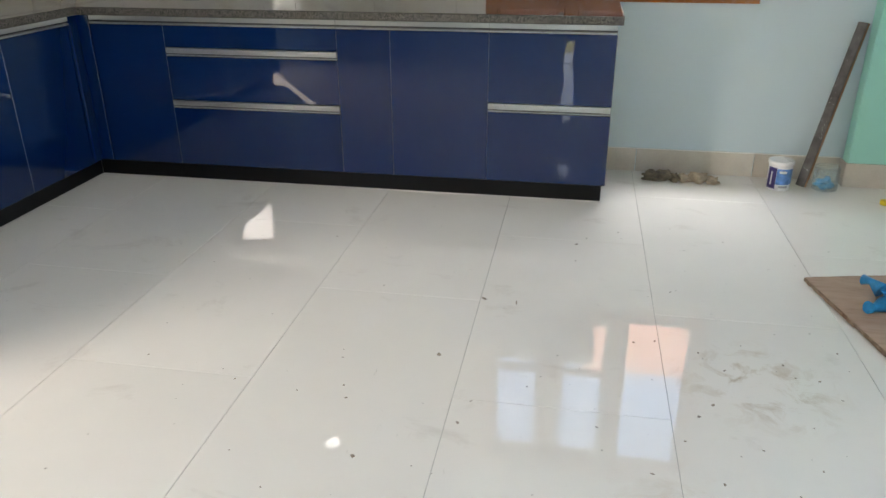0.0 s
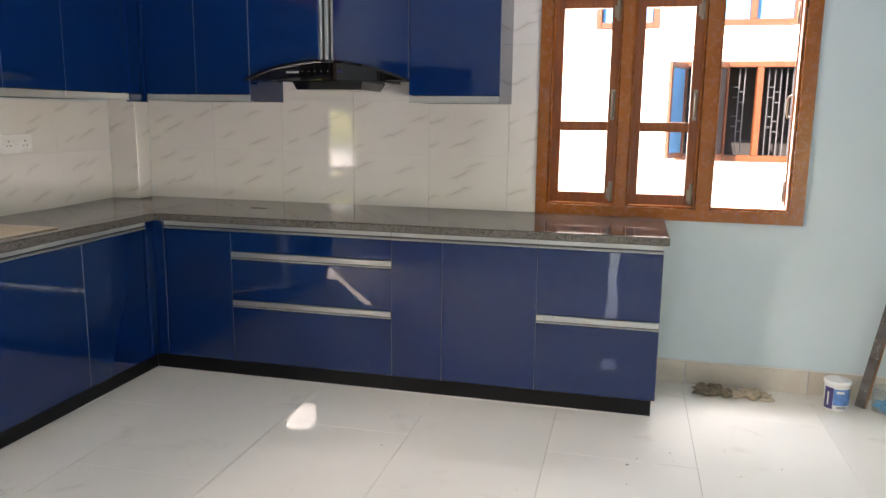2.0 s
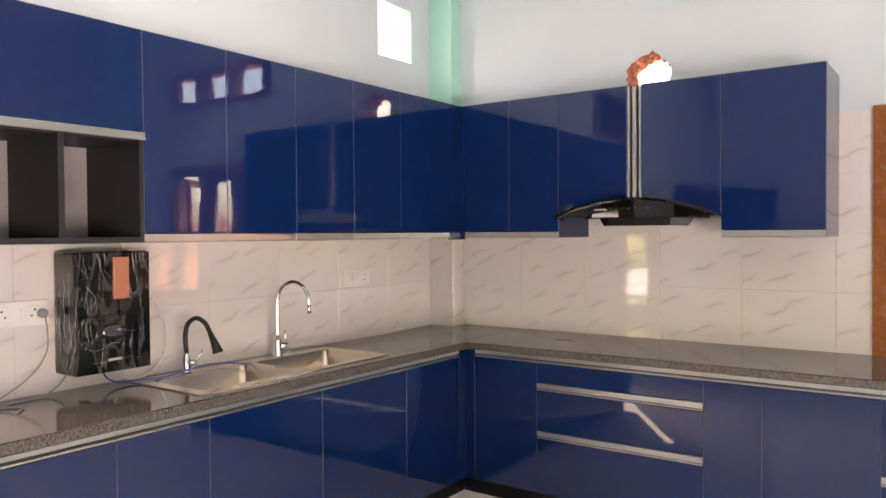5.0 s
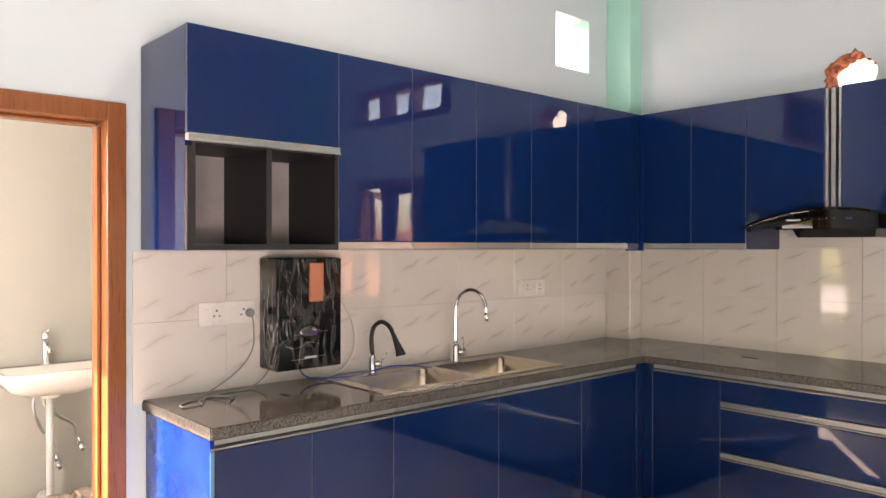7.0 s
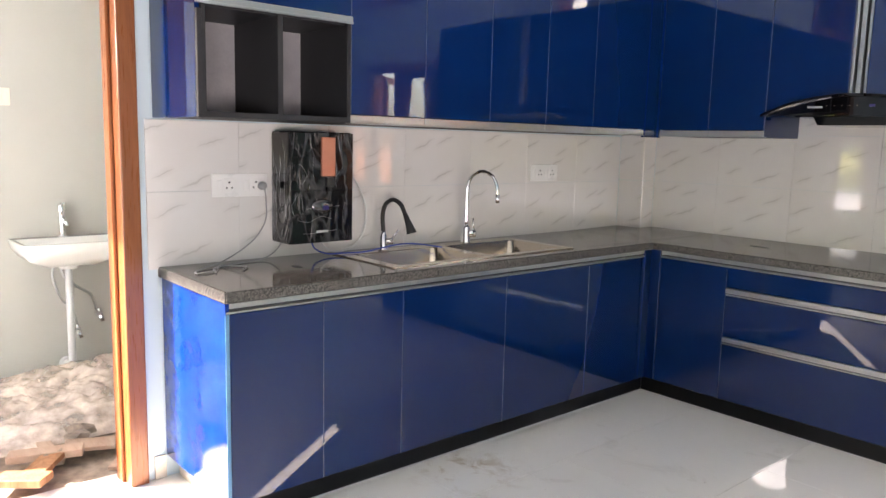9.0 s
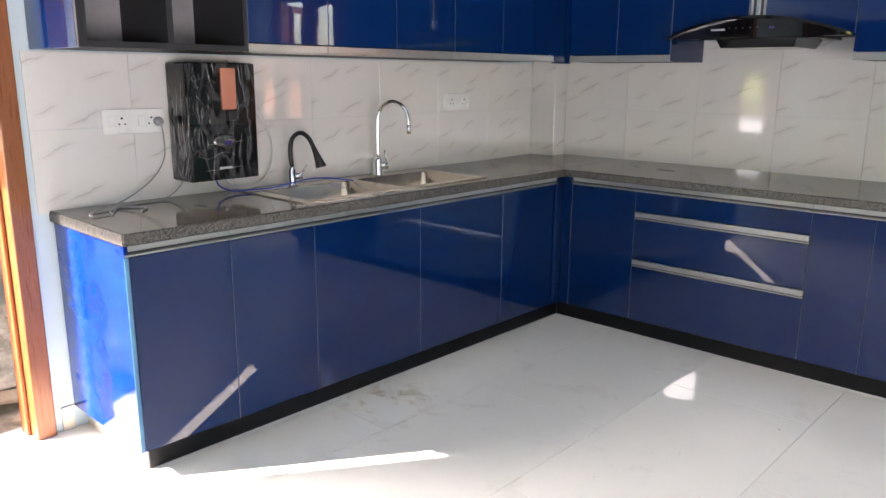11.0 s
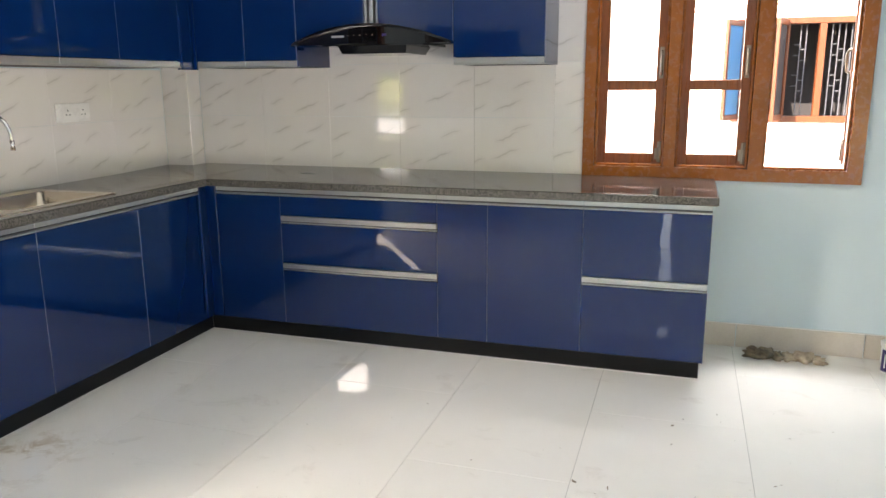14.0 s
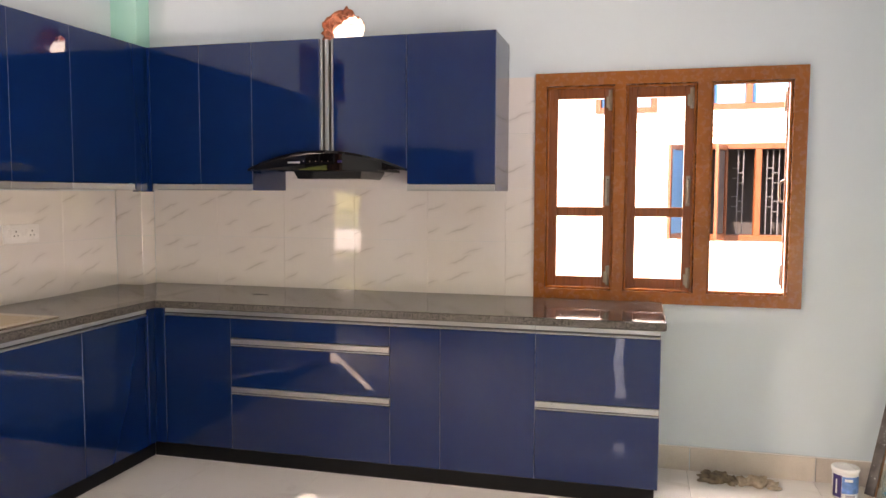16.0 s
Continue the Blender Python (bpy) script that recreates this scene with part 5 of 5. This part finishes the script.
# ---- washing place beyond the doorway ----
structure("passage_floor", one_box(-1.93, -0.152, -4.6, -2.05, -0.12, -0.006), M["debris"], "dusty unfinished passage floor", "floor")
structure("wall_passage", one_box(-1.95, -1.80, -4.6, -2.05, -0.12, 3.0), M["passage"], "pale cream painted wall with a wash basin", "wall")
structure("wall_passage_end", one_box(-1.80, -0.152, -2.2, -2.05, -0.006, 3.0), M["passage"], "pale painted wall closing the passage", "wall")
# Unseen wall, added to cut sky light; lintel height set to bound the sun.
structure("wall_passage_front", one_box(-1.95, -1.04, -4.75, -4.602, -0.12, 3.12), M["passage"], "added pale wall narrowing the passage opening", "wall")
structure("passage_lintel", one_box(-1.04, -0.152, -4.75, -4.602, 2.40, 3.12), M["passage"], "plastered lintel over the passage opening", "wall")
structure("passage_roof", one_box(-1.95, -0.152, -4.6, -2.05, 3.0, 3.12), M["ceiling"], "plain concrete roof over the passage", "ceiling")

basin = thing("wash_basin", (-1.62, -3.08, 0.7), "white ceramic wall-hung wash basin", "wash basin")
BY0, BY1, BX0, BX1 = -3.36, -2.80, -1.798, -1.42
bm = bmesh.new()


def rounded(x0, x1, y0, y1, z, r, n=6):
    out = []
    for cx, cy, a0 in ((x1 - r, y1 - r, 0), (x0 + r * 0.2, y1 - r * 0.2, 90), (x0 + r * 0.2, y0 + r * 0.2, 180), (x1 - r, y0 + r, 270)):
        q = r if cx > (x0 + x1) / 2 else r * 0.2
        for k in range(n):
            a = math.radians(a0 + 90 * k / (n - 1))
            out.append(bm.verts.new((cx + q * math.cos(a), cy + q * math.sin(a), z)))
    return out


loops = [rounded(BX0 + 0.10, BX1 - 0.12, BY0 + 0.14, BY1 - 0.14, 0.678, 0.03), rounded(BX0 + 0.01, BX1 - 0.05, BY0 + 0.045, BY1 - 0.045, 0.722, 0.05), rounded(BX0, BX1 - 0.01, BY0 + 0.008, BY1 - 0.008, 0.772, 0.06),
         rounded(BX0, BX1, BY0, BY1, 0.815, 0.06), rounded(BX0, BX1, BY0, BY1, 0.822, 0.06), rounded(BX0 + 0.10, BX1 - 0.02, BY0 + 0.02, BY1 - 0.02, 0.822, 0.05),
         rounded(BX0 + 0.12, BX1 - 0.05, BY0 + 0.05, BY1 - 0.05, 0.765, 0.05), rounded(BX0 + 0.16, BX1 - 0.12, BY0 + 0.16, BY1 - 0.16, 0.735, 0.03)]
for a, b in zip(loops, loops[1:]):
    for k in range(len(a)):
        f = bm.faces.new((a[k], a[(k + 1) % len(a)], b[(k + 1) % len(b)], b[k]))
        f.smooth = True
bm.faces.new(loops[0][::-1])
bm.faces.new(loops[-1])
part("bowl", bm, M["ceramic"], basin)
bm = bmesh.new()
lathe(bm, -1.66, -3.08, [(0.05, 0.648), (0.055, 0.66), (0.055, 0.69)], 20)
part("waste_collar", bm, M["ceramic"], basin)
part("waste_pipe", tube(bmesh.new(), smooth_path([(-1.66, -3.08, 0.645), (-1.66, -3.08, 0.35), (-1.66, -3.08, 0.08), (-1.68, -3.08, 0.05), (-1.79, -3.08, 0.045)], 6), 0.021, 14), M["pvc"], basin, "grey waste pipe")
wt_ = part("pillar_tap", lathe(bmesh.new(), -1.755, -3.08, [(0.026, 0.8225), (0.026, 0.83), (0.019, 0.835), (0.019, 0.96), (0.023, 0.97), (0.023, 1.010), (0.012, 1.018)], 20), M["chrome"], basin, "chrome pillar tap")
part("tap_spout", tube(bmesh.new(), [(-1.755, -3.08, 0.925), (-1.68, -3.075, 0.915), (-1.672, -3.075, 0.895)], 0.012, 10), M["chrome"], wt_)
part("tap_lever", one_box(-1.765, -1.70, -3.088, -3.072, 1.0185, 1.028, bevel=0.002), M["chrome"], wt_)
part("supply_hose", tube(bmesh.new(), smooth_path([(-1.70, -3.14, 0.68), (-1.69, -3.16, 0.60), (-1.70, -3.12, 0.47), (-1.75, -3.05, 0.38), (-1.765, -3.02, 0.29)], 6), 0.008, 8), M["alu"], basin, "braided supply hose")
part("supply_hose", tube(bmesh.new(), smooth_path([(-1.70, -3.11, 0.68), (-1.69, -3.10, 0.60), (-1.70, -3.02, 0.52), (-1.74, -2.94, 0.46), (-1.765, -2.905, 0.36)], 6), 0.008, 8), M["alu"], basin, "braided supply hose")
for y, z in ((-3.02, 0.25), (-2.895, 0.335)):
    bm = bmesh.new()
    tube(bm, [(-1.799, y, z), (-1.74, y, z)], 0.018, 12)
    tube(bm, [(-1.765, y, z), (-1.765, y, z + 0.035)], 0.010, 10)
    tube(bm, [(-1.74, y, z), (-1.722, y + 0.012, z - 0.045)], 0.014, 10, [0.022, 0.013])
    part("angle_valve", bm, M["chrome"], basin, "chrome angle valve")
part("wall_flange", lathe(bmesh.new(), 0, 0, [(0.042, 0.0), (0.036, 0.008), (0.022, 0.01)], 20), M["pvc"], basin).matrix_basis = Matrix.Translation((-1.7995, -3.08, 0.045)) @ Matrix.Rotation(math.radians(90), 4, 'Y')

basin.location.y -= 0.026

sw = thing("switch_panel", (-1.79, -3.42, 1.57), "cream switch panel with a row of rockers", "switch")
part("plate", one_box(-1.799, -1.788, -3.545, -3.334, 1.572, 1.668, bevel=0.003, segments=2), M["cream_plastic"], sw)
for k in range(6):
    part("rocker", one_box(-1.7878, -1.783, -3.530 + 0.0315 * k, -3.504 + 0.0315 * k, 1.595, 1.645, bevel=0.0015), M["cream_plastic"], sw)

# heap of film, offcuts and rubble on the passage floor
bm = bmesh.new()
GX, GY = 90, 110
grid = [[None] * (GY + 1) for _ in range(GX + 1)]
for i in range(GX + 1):
    for j in range(GY + 1):
        u_, v_ = i / GX, j / GY
        x, y = -1.74 + 1.15 * u_, -4.05 + 1.55 * v_
        dome = (math.sin(math.pi * min(1, max(0, u_)))) ** 0.7 * (0.25 + 0.75 * min(1, v_ * 1.5)) * math.sin(math.pi * min(1, 0.1 + v_ * 0.85)) ** 0.5
        q = Vector((x * 4, y * 4, 3.0))

        def ridge(k):
            return 1.0 - 2.2 * abs(noise.noise(q * k + Vector((k, 2 * k, 0))))
        z = 0.01 + 0.10 * dome + dome * (0.055 * ridge(0.8) + 0.05 * ridge(1.9) + 0.022 * ridge(4.6) + 0.010 * ridge(11.0))
        grid[i][j] = bm.verts.new((x + 0.03 * noise.noise(q + Vector((9, 0, 0))), y + 0.03 * noise.noise(q + Vector((0, 9, 0))), max(0.004, z)))
for i in range(GX):
    for j in range(GY):
        f = bm.faces.new((grid[i][j], grid[i + 1][j], grid[i + 1][j + 1], grid[i][j + 1]))
        f.smooth = True
film = solo("plastic_sheeting", bm, M["film"], "heap of crumpled clear plastic sheeting on the floor", "plastic sheet")
rnd = random.Random(31)
for k in range(16):
    w_, l_, h_ = rnd.uniform(0.05, 0.13), rnd.uniform(0.14, 0.36), rnd.uniform(0.015, 0.035)
    o = solo("wood_offcut", one_box(-l_ / 2, l_ / 2, -w_ / 2, w_ / 2, 0, h_, bevel=0.002), M["ply"] if k % 3 else M["plank_edge"], "short dusty wood offcut in a heap", "wood offcut", "wood offcuts in the passage")
    layer = 0.0 if k < 9 else 0.036
    o.matrix_basis = pose(-0.62 + rnd.uniform(0, 0.42), -4.0 + 0.92 * rnd.random(), layer, rnd.uniform(-4, 4) * (layer > 0), rnd.uniform(-4, 4) * (layer > 0), rnd.uniform(0, 180))
for k in range(7):
    bm = crumple(bmesh.new(), (0, 0, 0.03), (rnd.uniform(0.04, 0.10), rnd.uniform(0.04, 0.08), 0.05), k + 1, 2)
    o = solo("foam_scrap", bm, M["foam"] if k % 2 else M["debris"], "pale lump of packing scrap on the floor", "scrap", "scraps in the passage")
    o.matrix_basis = pose(-0.75 + rnd.uniform(0, 0.5), -3.95 + 0.75 * rnd.random(), 0.0, 0, 0, rnd.uniform(0, 180))

# ---- outside ----
structure("ground", one_box(-400, 400, -400, 400, -0.9, -0.40), M["earth"], "dry pale earth outside", "ground")
structure("outside_apron", one_box(-30.0, 12.0, -27.0, -7.16, -0.40, -0.05), M["concrete"], "pale concrete yard in the sun", "pavement")
structure("outside_step", one_box(-9.0, -0.152, -7.16, -4.602, -0.40, -0.05), M["concrete"], "pale concrete apron outside the passage", "pavement")
bm = bmesh.new()
cols = []
for i in range(25):
    x = -60 + 4.6 * i
    cols.append([bm.verts.new((x, -27.0 - 3.0 * j, -0.39 + 0.75 * j + 0.25 * noise.noise(Vector((x * 0.1, j * 0.6, 2)))  * (j > 0))) for j in range(16)])
for a, b in zip(cols, cols[1:]):
    for j in range(15):
        f = bm.faces.new((a[j], b[j], b[j + 1], a[j + 1]))
        f.smooth = True
structure("meadow", bm, M["grass"], "sunny yellow-green grass slope", "grass")

NBY = 5.4
nb = thing("neighbour_house", (3.5, NBY, -0.4), "white plastered house with brown window frames and bare brick above", "house")
wins = [(3.62, 5.10, 0.93, 2.09), (3.93, 5.35, 2.49, 3.05), (2.62, 3.36, 2.47, 3.05)]
part("facade", slab('y', (-7.0, 8.4), (-0.4, 3.72), (NBY, NBY + 0.2), wins), M["plaster"], nb)
part("brick_storey", one_box(3.45, 8.4, NBY + 0.02, NBY + 0.24, 3.722, 4.78), M["brick"], nb, "bare red brick upper storey")
part("side_wall", one_box(8.402, 8.6, NBY, NBY + 7, -0.4, 3.72), M["plaster"], nb)
part("roof_slab", one_box(-7.2, 3.44, NBY - 0.35, NBY + 7, 3.725, 3.86), M["plaster"], nb)
led = bmesh.new()
for k, (d, z0, z1) in enumerate(((0.02, 2.18, 2.235), (0.035, 2.236, 2.30), (0.05, 2.301, 2.385), (0.03, 2.386, 2.42))):
    box(led, 2.9, 8.4, NBY - d, NBY - 0.001, z0, z1, bevel=0.008)
part("cornice", led, M["plaster"], nb, "moulded white cornice")
# Near-black sheets stand in for the shade of the rooms inside.
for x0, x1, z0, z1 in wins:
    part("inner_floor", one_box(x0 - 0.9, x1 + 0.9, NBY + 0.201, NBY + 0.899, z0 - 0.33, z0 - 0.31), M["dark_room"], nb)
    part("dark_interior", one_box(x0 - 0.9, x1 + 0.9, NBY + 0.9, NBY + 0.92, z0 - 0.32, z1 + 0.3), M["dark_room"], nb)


def house_window(x0, x1, z0, z1, mullions, panes, glass):
    fr = part("window_frame", boxes((x0, x0 + 0.07, NBY - 0.02, NBY + 0.10, z0, z1), (x1 - 0.07, x1, NBY - 0.02, NBY + 0.10, z0, z1), (x0 + 0.07, x1 - 0.07, NBY - 0.02, NBY + 0.10, z1 - 0.07, z1), (x0 + 0.07, x1 - 0.07, NBY - 0.02, NBY + 0.10, z0, z0 + 0.07),
              *[(m - 0.035, m + 0.035, NBY - 0.02, NBY + 0.10, z0 + 0.07, z1 - 0.07) for m in mullions], bevel=0.004), M["house_wood"], nb, "varnished wood window frame")
    for a, b in panes:
        part("pane", one_box(a, b, NBY + 0.05, NBY + 0.054, z0 + 0.071, z1 - 0.071), glass, fr)
    return fr


w = house_window(3.62, 5.10, 0.93, 2.09, (4.15, 4.525), (), M["glass"])
bm = bmesh.new()
for a, b in ((4.19, 4.485), (4.565, 5.025)):
    n_ = 5 if b - a < 0.4 else 7
    for k in range(1, n_):
        x = a + (b - a) * k / n_
        if k in (2, 3) or n_ == 7:
            box(bm, x - 0.006, x + 0.006, NBY + 0.06, NBY + 0.072, 1.0, 2.02)
    for z in (1.28, 1.40, 1.62, 1.74):
        box(bm, a + (b - a) * 2 / n_, a + (b - a) * 3 / n_, NBY + 0.073, NBY + 0.085, z - 0.006, z + 0.006)
        box(bm, a + (b - a) * 1 / n_, a + (b - a) * 2 / n_, NBY + 0.073, NBY + 0.085, z + 0.05, z + 0.062)
part("grille", bm, M["grille"], w, "grey steel window grille")


def open_leaf(x, y_tip, x_tip, glass, label):
    d = Vector((x_tip - x, y_tip, 0))
    ln = d.length
    m_ = Matrix.Translation((x, NBY - 0.03, 0)) @ Matrix.Rotation(math.atan2(d.y, d.x), 4, 'Z')
    o = part("open_casement", boxes((0, 0.05, -0.018, 0.018, 0.96, 2.06), (ln - 0.05, ln, -0.018, 0.018, 0.96, 2.06), (0.05, ln - 0.05, -0.018, 0.018, 2.0, 2.06), (0.05, ln - 0.05, -0.018, 0.018, 0.96, 1.02)), M["house_wood"], w, "open wooden casement")
    o.matrix_basis = m_
    g = part("pane", one_box(0.05, ln - 0.05, -0.003, 0.003, 1.02, 2.0), glass, o, label)
    g.matrix_parent_inverse = Matrix.Identity(4)


open_leaf(3.70, -0.44, 3.50, M["blue_glass"], "blue mirrored pane")
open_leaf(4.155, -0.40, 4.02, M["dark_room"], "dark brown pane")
house_window(3.93, 5.35, 2.49, 3.05, (4.40, 4.87), ((4.005, 4.36), (4.44, 4.83), (4.91, 5.275)), M["blue_glass"])
house_window(2.62, 3.36, 2.47, 3.05, (2.99,), ((2.70, 2.95), (3.03, 3.28)), M["blue_glass"])

shed = thing("brick_house", (13.5, 10, -0.4), "low orange brick house in the distance", "house")
part("wall", one_box(10.2, 17.0, 8.5, 12.5, -0.4, 1.62), M["terracotta"], shed)
bm = bmesh.new()
rf = [bm.verts.new(c) for c in ((10.0, 8.2, 1.63), (17.2, 8.2, 1.63), (17.2, 12.8, 1.63), (10.0, 12.8, 1.63), (10.0, 10.5, 1.95), (17.2, 10.5, 1.95))]
for q in ((0, 1, 5, 4), (2, 3, 4, 5), (0, 4, 3), (1, 2, 5), (0, 3, 2, 1)):
    bm.faces.new([rf[i] for i in q])
part("roof", bm, M["terracotta"], shed, "faded orange roof")

def tree(cx, cy, h, seed, label):
    rnd = random.Random(seed)
    t = thing("tree", (cx, cy, -0.4), label, "tree", "trees outside")
    bm = bmesh.new()
    tube(bm, smooth_path([(cx, cy, -0.4), (cx + 0.05, cy, h * 0.3), (cx - 0.05, cy + 0.05, h * 0.7)], 4), 0.1, 8, None)
    limbs = []
    for k in range(7):
        a = rnd.uniform(0, 6.28)
        z = h * rnd.uniform(0.25, 0.6)
        tip = (cx + math.cos(a) * h * 0.28, cy + math.sin(a) * h * 0.28, z + h * rnd.uniform(0.1, 0.3))
        tube(bm, [(cx, cy, z), ((cx + tip[0]) / 2, (cy + tip[1]) / 2, (z + tip[2]) / 2 + 0.1), tip], 0.03, 6, [0.05, 0.035, 0.012])
        limbs.append(tip)
    part("trunk", bm, M["bark"], t)
    verts, faces = [], []
    for k in range(2600):
        c = Vector(rnd.choice(limbs)) if rnd.random() < 0.8 else Vector((cx, cy, h * 0.75))
        c += Vector((rnd.gauss(0, 0.14), rnd.gauss(0, 0.14), rnd.gauss(0, 0.12))) * h * 0.8
        s = rnd.uniform(0.06, 0.14)
        a = Vector((rnd.uniform(-1, 1), rnd.uniform(-1, 1), rnd.uniform(-1, 1))).normalized()
        b = a.orthogonal().normalized()
        i = len(verts)
        verts += [c - a * s, c + b * s * 0.45, c + a * s, c - b * s * 0.45]
        faces.append((i, i + 1, i + 2, i + 3))
    me = bpy.data.meshes.new("crown")
    me.from_pydata(verts, [], faces)
    me.materials.append(M["leaf"])
    o = new("crown", me)
    o.parent = t
    o.matrix_parent_inverse = Matrix.Translation(t.location).inverted()


for k, (cx, cy, h) in enumerate(((-9.3, -29.0, 3.4), (-12.5, -31.0, 4.0), (1.6, -29.5, 3.6))):
    tree(cx, cy, h, 40 + k, "leafy green tree in the sun")

# ---- floor tiles ----
shared = {}


def piece(name, size, mat, parent, at, bevel=0.001):
    key = (name, tuple(round(s, 4) for s in size), mat.name)
    if key not in shared:
        bm = one_box(-size[0] / 2, size[0] / 2, -size[1] / 2, size[1] / 2, -size[2] / 2, size[2] / 2, bevel=bevel)
        me = bpy.data.meshes.new(name)
        bmesh.ops.recalc_face_normals(bm, faces=bm.faces)
        bm.to_mesh(me)
        bm.free()
        me.materials.append(mat)
        shared[key] = me
    o = new(name, shared[key])
    o.parent = parent
    o.location = at
    return o


PITCH, LONG, GAP = 0.6275, 1.255, 0.0016
for i in range(-1, 9):
    x0, x1 = 2.188 - 4 * PITCH + PITCH * i, 2.188 - 3 * PITCH + PITCH * i
    shift = -1.69 if i % 2 == 0 else -2.315
    for j in range(-5, 6):
        y0, y1 = shift + LONG * j, shift + LONG * (j + 1)
        xa, xb, ya, yb = max(x0, 0.0), min(x1, 5.0), max(y0, -7.0), min(y1, 0.0)
        if xb - xa < 0.01 or yb - ya < 0.01:
            continue
        piece("floor_tile", (xb - xa - GAP, yb - ya - GAP, 0.010), M["floor"], floor, ((xa + xb) / 2, (ya + yb) / 2, -0.005), 0.0006)
# sill of the doorway
piece("floor_tile", (0.15, 1.17, 0.010), M["floor"], floor, (-0.0755, -3.825, -0.005), 0.0006)

# ---- wall tiles ----
TG = 0.0010
tilt = random.Random(17)


def wall_tiles(run, cuts, rows, parent, depth=0.009):
    for a, b in zip(cuts, cuts[1:]):
        for c, d in zip(rows, rows[1:]):
            if run == "back":
                o = piece("wall_tile", (b - a - TG, depth - 0.001, d - c - TG), M["tile"], parent, ((a + b) / 2, -depth / 2 - 0.0005, (c + d) / 2), 0.0007)
            else:
                o = piece("wall_tile", (depth - 0.001, b - a - TG, d - c - TG), M["tile"], parent, (depth / 2 + 0.0005, -(a + b) / 2, (c + d) / 2), 0.0007)
            o.rotation_euler = (math.radians(tilt.uniform(-0.08, 0.08)), 0, math.radians(-0.32 if abs(a - 1.543) < 1e-6 and run == "back" else tilt.uniform(-0.08, 0.08)))


ROWS = (0.902, 1.213, 1.513)
wall_tiles("back", (0.196, 0.640, 1.092, 1.543, 1.994, 2.446), ROWS, wall_back)
wall_tiles("back", (1.092, 1.543, 1.994), (1.513, 1.813), wall_back)
wall_tiles("back", (2.446, 2.606), (0.902, 1.213, 1.513, 1.813, 2.118), wall_back)
wall_tiles("left", (0.138, 0.585, 1.035, 1.485, 1.935, 2.385, 2.835, 3.229), (0.890, 1.204, 1.4915), wall_left)
for z0, z1 in zip(ROWS, ROWS[1:]):
    piece("wall_tile", (0.184, 0.008, z1 - z0 - TG), M["tile"], wall_left, (0.1015, -0.1325, (z0 + z1) / 2), 0.0007)
    piece("wall_tile", (0.008, 0.126, z1 - z0 - TG), M["tile"], wall_back, (0.1905, -0.0725, (z0 + z1) / 2), 0.0007)
